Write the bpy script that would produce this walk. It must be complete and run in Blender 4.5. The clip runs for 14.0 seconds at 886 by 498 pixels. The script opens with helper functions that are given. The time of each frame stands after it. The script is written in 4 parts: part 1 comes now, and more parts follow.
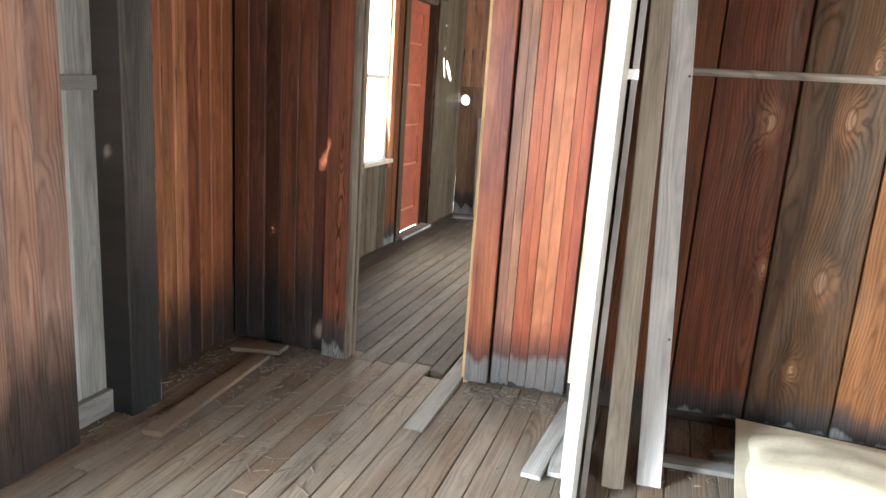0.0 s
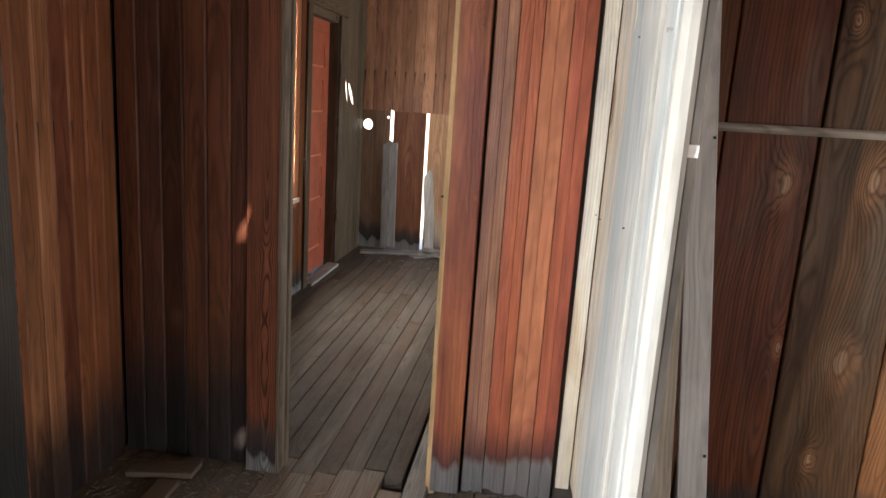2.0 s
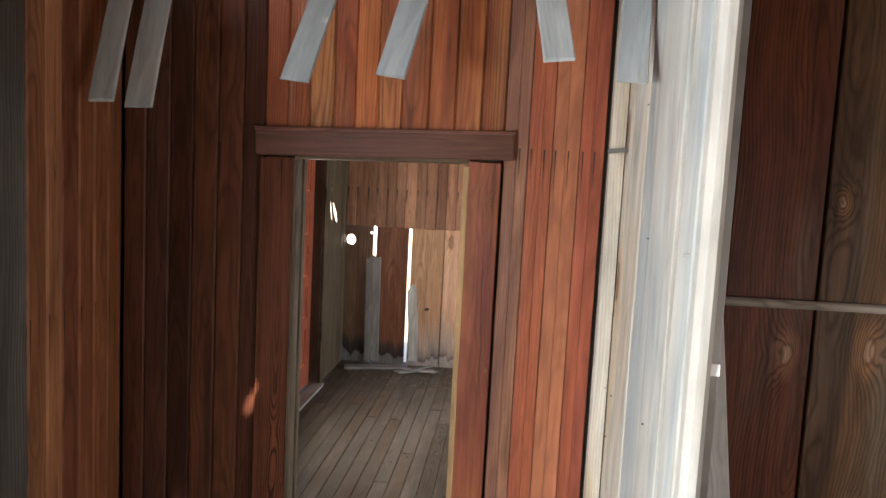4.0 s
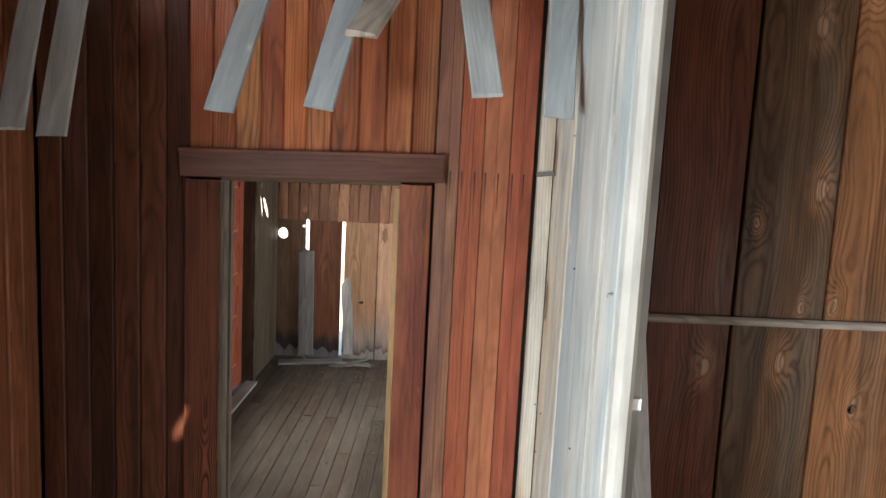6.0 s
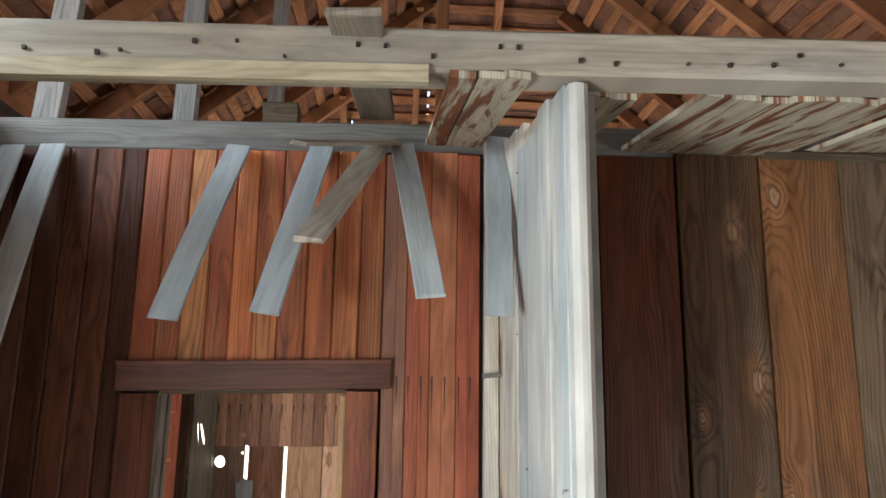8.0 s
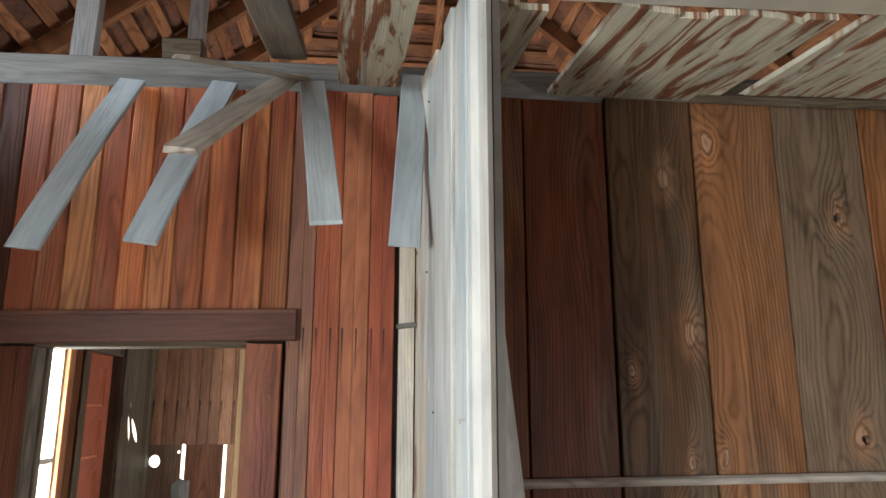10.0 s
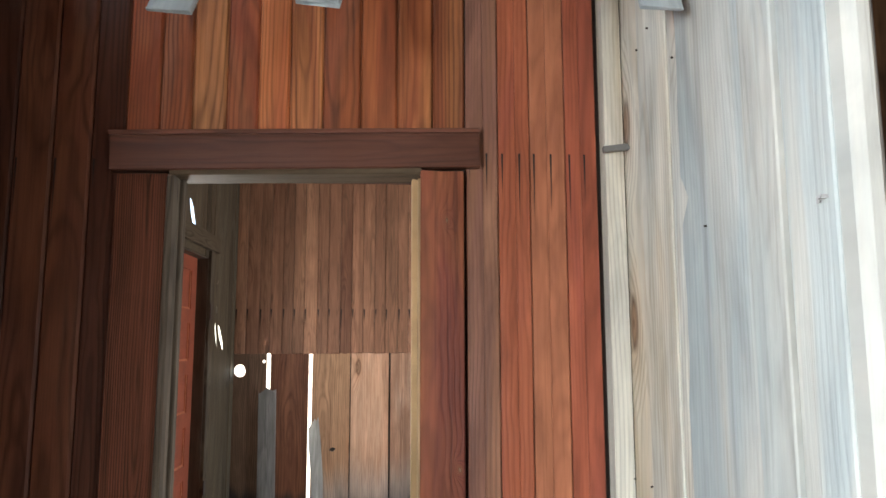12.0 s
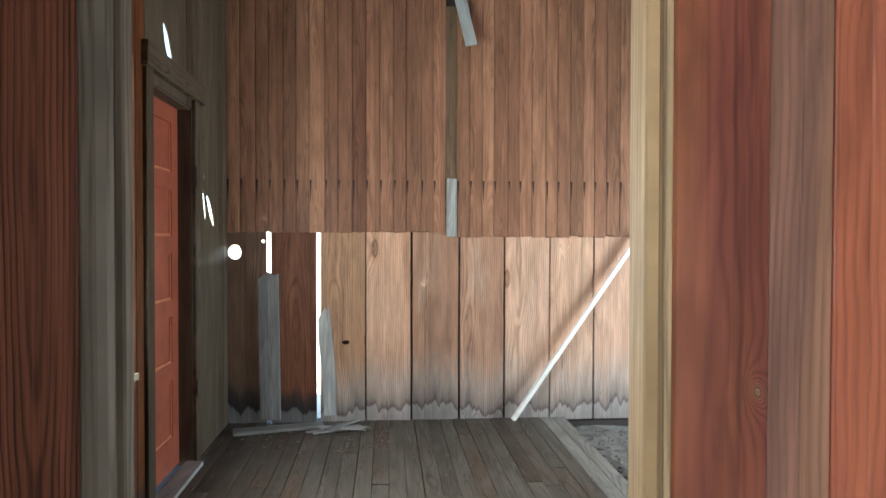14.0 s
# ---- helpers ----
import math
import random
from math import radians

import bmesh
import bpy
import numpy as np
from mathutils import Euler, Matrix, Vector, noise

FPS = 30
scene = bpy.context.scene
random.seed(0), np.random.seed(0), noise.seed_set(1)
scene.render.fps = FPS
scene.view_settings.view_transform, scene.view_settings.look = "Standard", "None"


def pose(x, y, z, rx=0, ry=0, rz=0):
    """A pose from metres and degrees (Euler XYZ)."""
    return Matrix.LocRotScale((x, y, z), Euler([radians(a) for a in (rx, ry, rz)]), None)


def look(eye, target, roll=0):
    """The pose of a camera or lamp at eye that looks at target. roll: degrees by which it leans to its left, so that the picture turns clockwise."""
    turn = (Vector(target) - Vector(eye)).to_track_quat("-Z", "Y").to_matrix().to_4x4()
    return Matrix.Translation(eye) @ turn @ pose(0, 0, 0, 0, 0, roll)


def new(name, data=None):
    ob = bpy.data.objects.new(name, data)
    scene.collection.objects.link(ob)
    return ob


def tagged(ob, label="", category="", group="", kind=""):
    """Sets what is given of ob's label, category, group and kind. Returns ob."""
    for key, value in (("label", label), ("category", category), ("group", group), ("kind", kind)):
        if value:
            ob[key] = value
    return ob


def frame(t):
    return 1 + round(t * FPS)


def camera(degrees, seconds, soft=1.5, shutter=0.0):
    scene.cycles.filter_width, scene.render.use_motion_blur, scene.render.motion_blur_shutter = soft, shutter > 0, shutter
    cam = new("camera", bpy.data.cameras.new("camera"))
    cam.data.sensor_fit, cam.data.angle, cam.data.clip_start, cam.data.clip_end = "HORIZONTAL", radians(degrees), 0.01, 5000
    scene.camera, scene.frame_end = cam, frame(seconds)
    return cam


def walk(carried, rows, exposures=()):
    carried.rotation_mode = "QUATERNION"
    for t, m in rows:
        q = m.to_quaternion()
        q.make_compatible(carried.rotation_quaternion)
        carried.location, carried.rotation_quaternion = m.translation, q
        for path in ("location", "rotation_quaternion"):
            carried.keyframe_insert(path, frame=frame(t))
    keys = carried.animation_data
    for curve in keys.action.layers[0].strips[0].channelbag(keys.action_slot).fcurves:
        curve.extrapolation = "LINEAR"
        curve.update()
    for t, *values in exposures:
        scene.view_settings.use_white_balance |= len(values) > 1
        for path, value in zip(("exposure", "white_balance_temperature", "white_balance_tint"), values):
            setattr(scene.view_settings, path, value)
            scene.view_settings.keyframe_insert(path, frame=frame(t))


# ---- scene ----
cam = camera(64.7, 14.0, soft=1.6)
PATH = [
    (0, (0.118, 0.2, 1.4), (-0.468, 2.057, 0.947), 3.9),
    (0.5, (-0.035, 0.374, 1.423), (-0.632, 2.228, 0.97), 3.8),
    (1, (-0.18, 0.543, 1.427), (-0.522, 2.464, 0.988), 3.5),
    (1.5, (-0.286, 0.676, 1.458), (-0.554, 2.609, 1.023), 3.8),
    (2, (-0.384, 0.743, 1.555), (-0.632, 2.683, 1.138), 3.7),
    (2.5, (-0.511, 0.728, 1.654), (-0.75, 2.684, 1.311), 3.0),
    (3, (-0.561, 0.714, 1.725), (-0.779, 2.683, 1.453), 2.8),
    (3.5, (-0.559, 0.737, 1.809), (-0.756, 2.716, 1.591), 2.8),
    (3.7, (-0.553, 0.741, 1.847), (-0.742, 2.721, 1.645), 2.9),
    (5.8, (-0.555, 0.718, 2.055), (-0.58, 2.711, 1.887), 2.7),
    (6, (-0.549, 0.748, 2.064), (-0.538, 2.732, 1.815), 2.9),
    (6.5, (-0.553, 0.74, 2.05), (-0.46, 2.706, 1.692), 3.0),
    (7, (-0.568, 0.722, 2.038), (-0.449, 2.71, 1.852), 2.5),
    (7.5, (-0.561, 0.731, 2.029), (-0.435, 2.716, 2.237), 1.7),
    (7.7, (-0.558, 0.729, 2.014), (-0.429, 2.692, 2.374), 1.2),
    (9.8, (-0.361, 0.896, 1.835), (-0.134, 2.836, 2.265), 0.3),
    (10, (-0.343, 0.934, 1.787), (-0.107, 2.873, 2.216), 0.1),
    (10.5, (-0.373, 0.998, 1.686), (-0.135, 2.937, 2.112), -0.0),
    (11, (-0.541, 1.095, 1.624), (-0.311, 3.036, 2.045), -0.1),
    (11.5, (-0.693, 1.244, 1.575), (-0.52, 3.194, 1.98), -0.5),
    (12, (-0.757, 1.482, 1.535), (-0.629, 3.462, 1.791), -0.1),
    (12.5, (-0.794, 1.707, 1.514), (-0.653, 3.691, 1.719), -0.1),
    (13, (-0.904, 1.934, 1.495), (-0.768, 3.926, 1.612), 0.3),
    (13.5, (-0.982, 2.214, 1.453), (-0.842, 4.209, 1.426), 0.2),
    (14, (-1.026, 2.506, 1.391), (-0.86, 4.499, 1.352), 0.1),
]
EXPOSURES = [(0.0, 3.9, 6500, 9), (0.5, 3.7, 6600, 10), (1.0, 3.42, 6900, 15), (1.5, 2.98, 7000, 16), (3.5, 2.82, 7000, 16), (7.0, 2.7, 6600, 10), (10.0, 2.75, 6600, 10), (12.0, 2.85, 6500, 10), (13.0, 2.9, 6200, 5), (14.0, 2.95, 5900, 2)]
walk(cam, [(t, look(eye, target, roll)) for t, eye, target, roll in PATH], EXPOSURES)

# ---- world, sun, window light and added fill ----
SUN_ELEV, SUN_AZ = 55.0, 0.0          # degrees; light travels towards +y, turned SUN_AZ towards +x
world = bpy.data.worlds.new("sky")
scene.world = world
world.use_nodes = True
wn = world.node_tree.nodes
sky = wn.new("ShaderNodeTexSky")
sky.sky_type = "NISHITA"
sky.sun_disc = False
sky.sun_elevation = radians(SUN_ELEV)
sky.sun_rotation = radians(180 + SUN_AZ)
wn["Background"].inputs["Strength"].default_value = 0.12
world.node_tree.links.new(sky.outputs["Color"], wn["Background"].inputs["Color"])
SUN_WAY = Vector((math.sin(radians(SUN_AZ)) * math.cos(radians(SUN_ELEV)), math.cos(radians(SUN_AZ)) * math.cos(radians(SUN_ELEV)), -math.sin(radians(SUN_ELEV))))
sun_data = bpy.data.lights.new("sun", "SUN")
sun_data.energy, sun_data.angle, sun_data.color = 5.0, radians(0.5), (1.0, 0.93, 0.82)
sun = new("sun", sun_data)
sun.matrix_world = look((0, -20, 20), Vector((0, -20, 20)) + SUN_WAY)


def window_or_fill_light(eye, target, width, height, energy, color):
    data = bpy.data.lights.new("window_or_fill_daylight", "AREA")
    data.shape, data.size, data.size_y, data.energy, data.color = "RECTANGLE", width, height, energy, color
    ob = new("window_or_fill_daylight", data)
    ob.matrix_world = look(eye, target)
    return ob


window_or_fill_light((-2.45, 0.05, 1.00), (0, 0.1, -0.15), 1.0, 1.7, 92.0, (0.86, 0.94, 1.0))
window_or_fill_light((-2.205, 5.46, 1.45), (0, 5.75, 1.75), 0.40, 1.25, 19.0, (1.0, 0.97, 0.92))
# Fill lamps added at unseen right-wall openings, to brighten far wall and wide boards.
window_or_fill_light((2.66, 6.5, 1.1), (0, 7.3, 0.9), 1.1, 1.3, 19.0, (0.90, 0.96, 1.0))
window_or_fill_light((2.66, -1.1, 0.95), (0.6, 1.6, -1.1), 0.9, 1.1, 17.0, (0.88, 0.95, 1.0))
# Bluish fill lamp added in a made-up eave gap, brightening the upper wall.
window_or_fill_light((-2.27, 2.45, 3.08), (-0.9, 3.0, 2.75), 1.5, 0.28, 7.0, (0.76, 0.88, 1.0))

# ---- materials ----
def node(nt, kind, **inputs):
    n = nt.nodes.new(kind)
    for key, value in inputs.items():
        n.inputs[key.replace("_", " ")].default_value = value
    return n


def maths(nt, op, a, b=0.5, c=None, clamp=False):
    n = nt.nodes.new("ShaderNodeMath")
    n.operation, n.use_clamp = op, clamp
    for i, v in enumerate((a, b, c)):
        if v is None:
            continue
        if isinstance(v, (int, float)):
            n.inputs[i].default_value = v
        else:
            nt.links.new(v, n.inputs[i])
    return n.outputs[0]


def mixed(nt, fac, a, b, how="MIX"):
    n = nt.nodes.new("ShaderNodeMix")
    n.data_type, n.blend_type = "RGBA", how
    for sock, v in ((n.inputs[0], fac), (n.inputs[6], a), (n.inputs[7], b)):
        if isinstance(v, (int, float)):
            sock.default_value = v
        elif isinstance(v, tuple):
            sock.default_value = (*v, 1.0) if len(v) == 3 else v
        else:
            nt.links.new(v, sock)
    return n.outputs[2]


def ramp(nt, fac, stops, interp="LINEAR"):
    n = nt.nodes.new("ShaderNodeValToRGB")
    n.color_ramp.interpolation = interp
    el = n.color_ramp.elements
    while len(el) < len(stops):
        el.new(0.5)
    for e, (p, c) in zip(el, stops):
        e.position, e.color = p, (*c, 1.0) if len(c) == 3 else c
    nt.links.new(fac, n.inputs[0])
    return n


def wood(name, tones, rough=0.55, grain=0.5, knots=0.0, stain=None, stain_h=0.5, streak_z=None, grey=0.0, grey_col=(0.33, 0.34, 0.34), bump=0.35, scale=1.0, uneven=0.5, knots_at=(), streaks=0.65, blotches=0.85, apart=0.8, spec=0.13, ring=0.009, wide=0.09, taper=0.028, dust=None, peel=None, streak_w=1.0):
    """Sawn board. tones: colours a board may take. The board's own UV map is in metres: u across, v along the grain."""
    mat = bpy.data.materials.new(name)
    mat.use_nodes = True
    nt = mat.node_tree
    lk = nt.links.new
    bsdf = nt.nodes["Principled BSDF"]
    uv = nt.nodes.new("ShaderNodeUVMap")
    rnd = nt.nodes.new("ShaderNodeObjectInfo").outputs["Random"]
    sep = nt.nodes.new("ShaderNodeSeparateXYZ")
    lk(uv.outputs[0], sep.inputs[0])
    u, v = sep.outputs[0], sep.outputs[1]
    off = maths(nt, "MULTIPLY", rnd, 57.0)

    def coords(su, sv):
        c = nt.nodes.new("ShaderNodeCombineXYZ")
        lk(maths(nt, "MULTIPLY", u, su * scale), c.inputs[0])
        lk(maths(nt, "MULTIPLY", v, sv * scale), c.inputs[1])
        lk(off, c.inputs[2])
        return c.outputs[0]

    def noise_at(su, sv, detail=3.0, distortion=0.0, roughness=0.55):
        n = node(nt, "ShaderNodeTexNoise", Scale=1.0, Detail=detail, Distortion=distortion, Roughness=roughness)
        lk(coords(su, sv), n.inputs["Vector"])
        return n.outputs["Fac"]

    # flat-sawn figure: rings of a tapering log cut lengthwise
    def own(k):
        return maths(nt, "FRACT", maths(nt, "MULTIPLY", rnd, k))

    heart_u = maths(nt, "MULTIPLY_ADD", own(13.7), wide * 0.9, wide * 0.05)
    side = maths(nt, "SUBTRACT", u, maths(nt, "ADD", heart_u, maths(nt, "MULTIPLY", maths(nt, "SUBTRACT", noise_at(0.6, 0.7, 2.0), 0.5), wide * 0.5)))
    deep = maths(nt, "ADD", maths(nt, "MULTIPLY_ADD", own(7.3), 0.16, -0.05), maths(nt, "MULTIPLY", maths(nt, "MULTIPLY", v, taper), maths(nt, "MULTIPLY_ADD", own(29.1), 2.0, -1.0)))
    deep = maths(nt, "ADD", deep, maths(nt, "MULTIPLY", maths(nt, "SUBTRACT", noise_at(2.0, 1.1, 3.0, 0.4), 0.5), 0.075))
    away = maths(nt, "SQRT", maths(nt, "ADD", maths(nt, "MULTIPLY", side, side), maths(nt, "MULTIPLY", deep, deep)))
    warp = noise_at(22.0, 3.0, 2.0)
    band = maths(nt, "ADD", maths(nt, "DIVIDE", away, ring), maths(nt, "MULTIPLY", warp, 0.9))
    near = None
    if knots > 0:
        vor = nt.nodes.new("ShaderNodeTexVoronoi")
        vor.inputs["Scale"].default_value = 1.0
        vor.voronoi_dimensions = "2D"
        shifted = nt.nodes.new("ShaderNodeVectorMath")
        shifted.operation = "ADD"
        lk(coords(5.5, 1.7), shifted.inputs[0])
        both = nt.nodes.new("ShaderNodeCombineXYZ")
        lk(off, both.inputs[0])
        lk(maths(nt, "MULTIPLY", off, 1.73), both.inputs[1])
        lk(both.outputs[0], shifted.inputs[1])
        lk(shifted.outputs[0], vor.inputs["Vector"])
        d = vor.outputs["Distance"]
        sepc = nt.nodes.new("ShaderNodeSeparateColor")
        lk(vor.outputs["Color"], sepc.inputs[0])
        pick = maths(nt, "GREATER_THAN", sepc.outputs[0], 1.0 - knots)
        near = maths(nt, "MULTIPLY", maths(nt, "SUBTRACT", 1.0, maths(nt, "DIVIDE", d, 0.42), clamp=True), pick, clamp=True)
        band = maths(nt, "ADD", band, maths(nt, "MULTIPLY", near, 5.0))
    if knots_at:
        # knots at their own places on the wall
        spot = nt.nodes.new("ShaderNodeSeparateXYZ")
        lk(nt.nodes.new("ShaderNodeNewGeometry").outputs["Position"], spot.inputs[0])
        wob = maths(nt, "MULTIPLY", maths(nt, "SUBTRACT", noise_at(14.0, 8.0, 2.0), 0.5), 0.05)
        d = None
        for kx, kz, kr in knots_at:
            dx = maths(nt, "DIVIDE", maths(nt, "ADD", maths(nt, "SUBTRACT", spot.outputs[0], kx), wob), kr)
            dz = maths(nt, "DIVIDE", maths(nt, "ADD", maths(nt, "SUBTRACT", spot.outputs[2], kz), wob), kr * 2.1)
            one = maths(nt, "SQRT", maths(nt, "ADD", maths(nt, "MULTIPLY", dx, dx), maths(nt, "MULTIPLY", dz, dz)))
            d = one if d is None else maths(nt, "MINIMUM", d, one)
        bulge = maths(nt, "DIVIDE", 1.0, maths(nt, "MULTIPLY_ADD", maths(nt, "MULTIPLY", d, d), 0.45, 1.0))
        band = maths(nt, "ADD", band, maths(nt, "MULTIPLY", bulge, 7.0))
        spotty = maths(nt, "SUBTRACT", 1.0, maths(nt, "DIVIDE", d, 2.2), clamp=True)
        near = spotty if near is None else maths(nt, "MAXIMUM", near, spotty)
    late = maths(nt, "MULTIPLY_ADD", maths(nt, "SINE", maths(nt, "MULTIPLY", band, 6.2832)), 0.5, 0.5)
    rings = maths(nt, "SUBTRACT", 1.0, maths(nt, "POWER", late, 2.5))
    fade = maths(nt, "MULTIPLY_ADD", noise_at(8.0, 1.3, 3.0, 0.5), 2.8, -0.65, clamp=True)
    rings = maths(nt, "MULTIPLY_ADD", maths(nt, "SUBTRACT", rings, 0.69), fade, 0.69)
    fine = noise_at(330.0, 5.0, 4.0, 0.3)
    mid = noise_at(60.0, 1.4, 3.0, 0.6)
    broad = noise_at(7.0, 0.9, 3.0, 0.8)
    g = maths(nt, "ADD", maths(nt, "MULTIPLY", rings, 0.36), maths(nt, "ADD", maths(nt, "MULTIPLY", fine, 0.36), maths(nt, "MULTIPLY", mid, 0.42)))
    if near is not None:
        g = maths(nt, "ADD", g, maths(nt, "MULTIPLY", maths(nt, "MULTIPLY", maths(nt, "SUBTRACT", rings, 0.5), near), 0.28))
    stops = [((i + 0.5) / len(tones), c) for i, c in enumerate(tones)]
    tone = ramp(nt, maths(nt, "ADD", maths(nt, "MULTIPLY", rnd, 1.0 - uneven * 0.45), maths(nt, "MULTIPLY", maths(nt, "SUBTRACT", broad, 0.28), uneven), clamp=True), stops)
    shade = maths(nt, "MULTIPLY_ADD", maths(nt, "SUBTRACT", g, 0.63), grain * 2.4, 1.0)
    if streaks > 0:
        run = maths(nt, "MULTIPLY", maths(nt, "SUBTRACT", noise_at(38.0, 0.55, 4.0, 0.8, 0.65), 0.54), 5.0, clamp=True)
        smut = maths(nt, "MULTIPLY", maths(nt, "SUBTRACT", noise_at(6.0, 1.6, 4.0, 1.2), 0.56), 4.0, clamp=True)
        shade = maths(nt, "MULTIPLY", shade, maths(nt, "SUBTRACT", 1.0, maths(nt, "MULTIPLY", maths(nt, "ADD", run, smut), 0.55 * streaks)))
    each = maths(nt, "FRACT", maths(nt, "MULTIPLY", rnd, 37.37))
    shade = maths(nt, "MULTIPLY", shade, maths(nt, "MULTIPLY_ADD", each, 0.75 * apart, 1.0 - 0.36 * apart))
    blotch = maths(nt, "SUBTRACT", noise_at(16.0, 2.2, 5.0, 0.7, 0.6), 0.5)
    shade = maths(nt, "MULTIPLY", shade, maths(nt, "MULTIPLY_ADD", blotch, 1.5 * blotches, 1.0))
    shade = maths(nt, "MAXIMUM", shade, 0.12)
    shadec = nt.nodes.new("ShaderNodeCombineColor")
    for i in range(3):
        lk(shade, shadec.inputs[i])
    col = mixed(nt, 1.0, tone.outputs[0], shadec.outputs[0], "MULTIPLY")
    if near is not None:
        halo = maths(nt, "MULTIPLY", maths(nt, "SUBTRACT", near, 0.30, clamp=True), 0.8, clamp=True)
        col = mixed(nt, halo, col, mixed(nt, 1.0, (0.30, 0.14, 0.065), shadec.outputs[0], "MULTIPLY"))
        core = maths(nt, "MULTIPLY", maths(nt, "SUBTRACT", near, 0.66, clamp=True), 9.0, clamp=True)
        col = mixed(nt, maths(nt, "MULTIPLY", core, 0.75), col, (0.055, 0.026, 0.014))
        heart = maths(nt, "MULTIPLY", maths(nt, "SUBTRACT", near, 0.75, clamp=True), 12.0, clamp=True)
        col = mixed(nt, maths(nt, "MULTIPLY", heart, 0.6), col, mixed(nt, 1.0, (0.30, 0.18, 0.11), shadec.outputs[0], "MULTIPLY"))
    # dry dust and weathered patches
    if grey > 0:
        patch = maths(nt, "MULTIPLY", maths(nt, "SUBTRACT", noise_at(4.0, 0.8, 4.0, 1.0), 0.62 - 0.3 * grey), 3.0, clamp=True)
        col = mixed(nt, maths(nt, "MULTIPLY", patch, min(1.0, 0.35 + grey * 0.6)), col, mixed(nt, 1.0, grey_col, shadec.outputs[0], "MULTIPLY"))
    geo = nt.nodes.new("ShaderNodeNewGeometry")
    sepz = nt.nodes.new("ShaderNodeSeparateXYZ")
    lk(geo.outputs["Position"], sepz.inputs[0])
    z = sepz.outputs[2]
    if streak_z is not None:
        # rust bleeding down from the nails at the board's tongue
        along = maths(nt, "SUBTRACT", streak_z, z)
        inside = maths(nt, "MULTIPLY", maths(nt, "GREATER_THAN", along, 0.0), maths(nt, "SUBTRACT", 1.0, maths(nt, "DIVIDE", along, maths(nt, "MULTIPLY_ADD", rnd, 0.16, 0.07)), clamp=True))
        edge = maths(nt, "SUBTRACT", 1.0, maths(nt, "DIVIDE", maths(nt, "ABSOLUTE", maths(nt, "SUBTRACT", u, 0.010)), maths(nt, "MULTIPLY_ADD", inside, 0.0022 * streak_w, 0.0012 * streak_w)), clamp=True)
        col = mixed(nt, maths(nt, "MULTIPLY", maths(nt, "MULTIPLY", inside, edge), 2.6, clamp=True), col, (0.012, 0.010, 0.010))
    if stain:
        rag = noise_at(26.0, 6.0, 4.0, 0.6)
        lowf = noise_at(9.0, 0.4, 2.0)
        level = maths(nt, "ADD", maths(nt, "DIVIDE", z, stain_h), maths(nt, "ADD", maths(nt, "MULTIPLY", maths(nt, "SUBTRACT", rag, 0.5), 0.10), maths(nt, "MULTIPLY", maths(nt, "SUBTRACT", lowf, 0.5), 0.6)), clamp=True)
        tide = ramp(nt, level, stain)
        col = mixed(nt, tide.outputs["Alpha"], col, mixed(nt, 0.75, tide.outputs["Color"], mixed(nt, 1.0, tide.outputs["Color"], shadec.outputs[0], "MULTIPLY")))
    if peel:
        # old paint flaked off in long tongues
        flake = maths(nt, "MULTIPLY", maths(nt, "SUBTRACT", noise_at(13.0, 1.6, 5.0, 1.5, 0.6), peel[1]), 14.0, clamp=True)
        col = mixed(nt, flake, col, mixed(nt, 1.0, peel[0], shadec.outputs[0], "MULTIPLY"))
    if dust:
        # dust drifted across the boards, regardless of the joints
        drift = node(nt, "ShaderNodeTexNoise", Scale=dust[1], Detail=6.0, Roughness=0.62)
        lk(geo.outputs["Position"], drift.inputs["Vector"])
        speck = node(nt, "ShaderNodeTexNoise", Scale=85.0, Detail=2.0)
        lk(geo.outputs["Position"], speck.inputs["Vector"])
        lay = maths(nt, "MULTIPLY", maths(nt, "SUBTRACT", maths(nt, "ADD", drift.outputs["Fac"], maths(nt, "MULTIPLY", maths(nt, "SUBTRACT", speck.outputs["Fac"], 0.5), 0.5)), 0.42), 3.2, clamp=True)
        col = mixed(nt, maths(nt, "MULTIPLY", lay, dust[2]), col, dust[0])
    lk(col, bsdf.inputs["Base Color"])
    lk(maths(nt, "MULTIPLY_ADD", g, -0.25, rough + 0.15, clamp=True), bsdf.inputs["Roughness"])
    bsdf.inputs["Specular IOR Level"].default_value = spec
    bp = node(nt, "ShaderNodeBump", Strength=bump, Distance=0.004)
    lk(g, bp.inputs["Height"])
    lk(bp.outputs[0], bsdf.inputs["Normal"])
    return mat


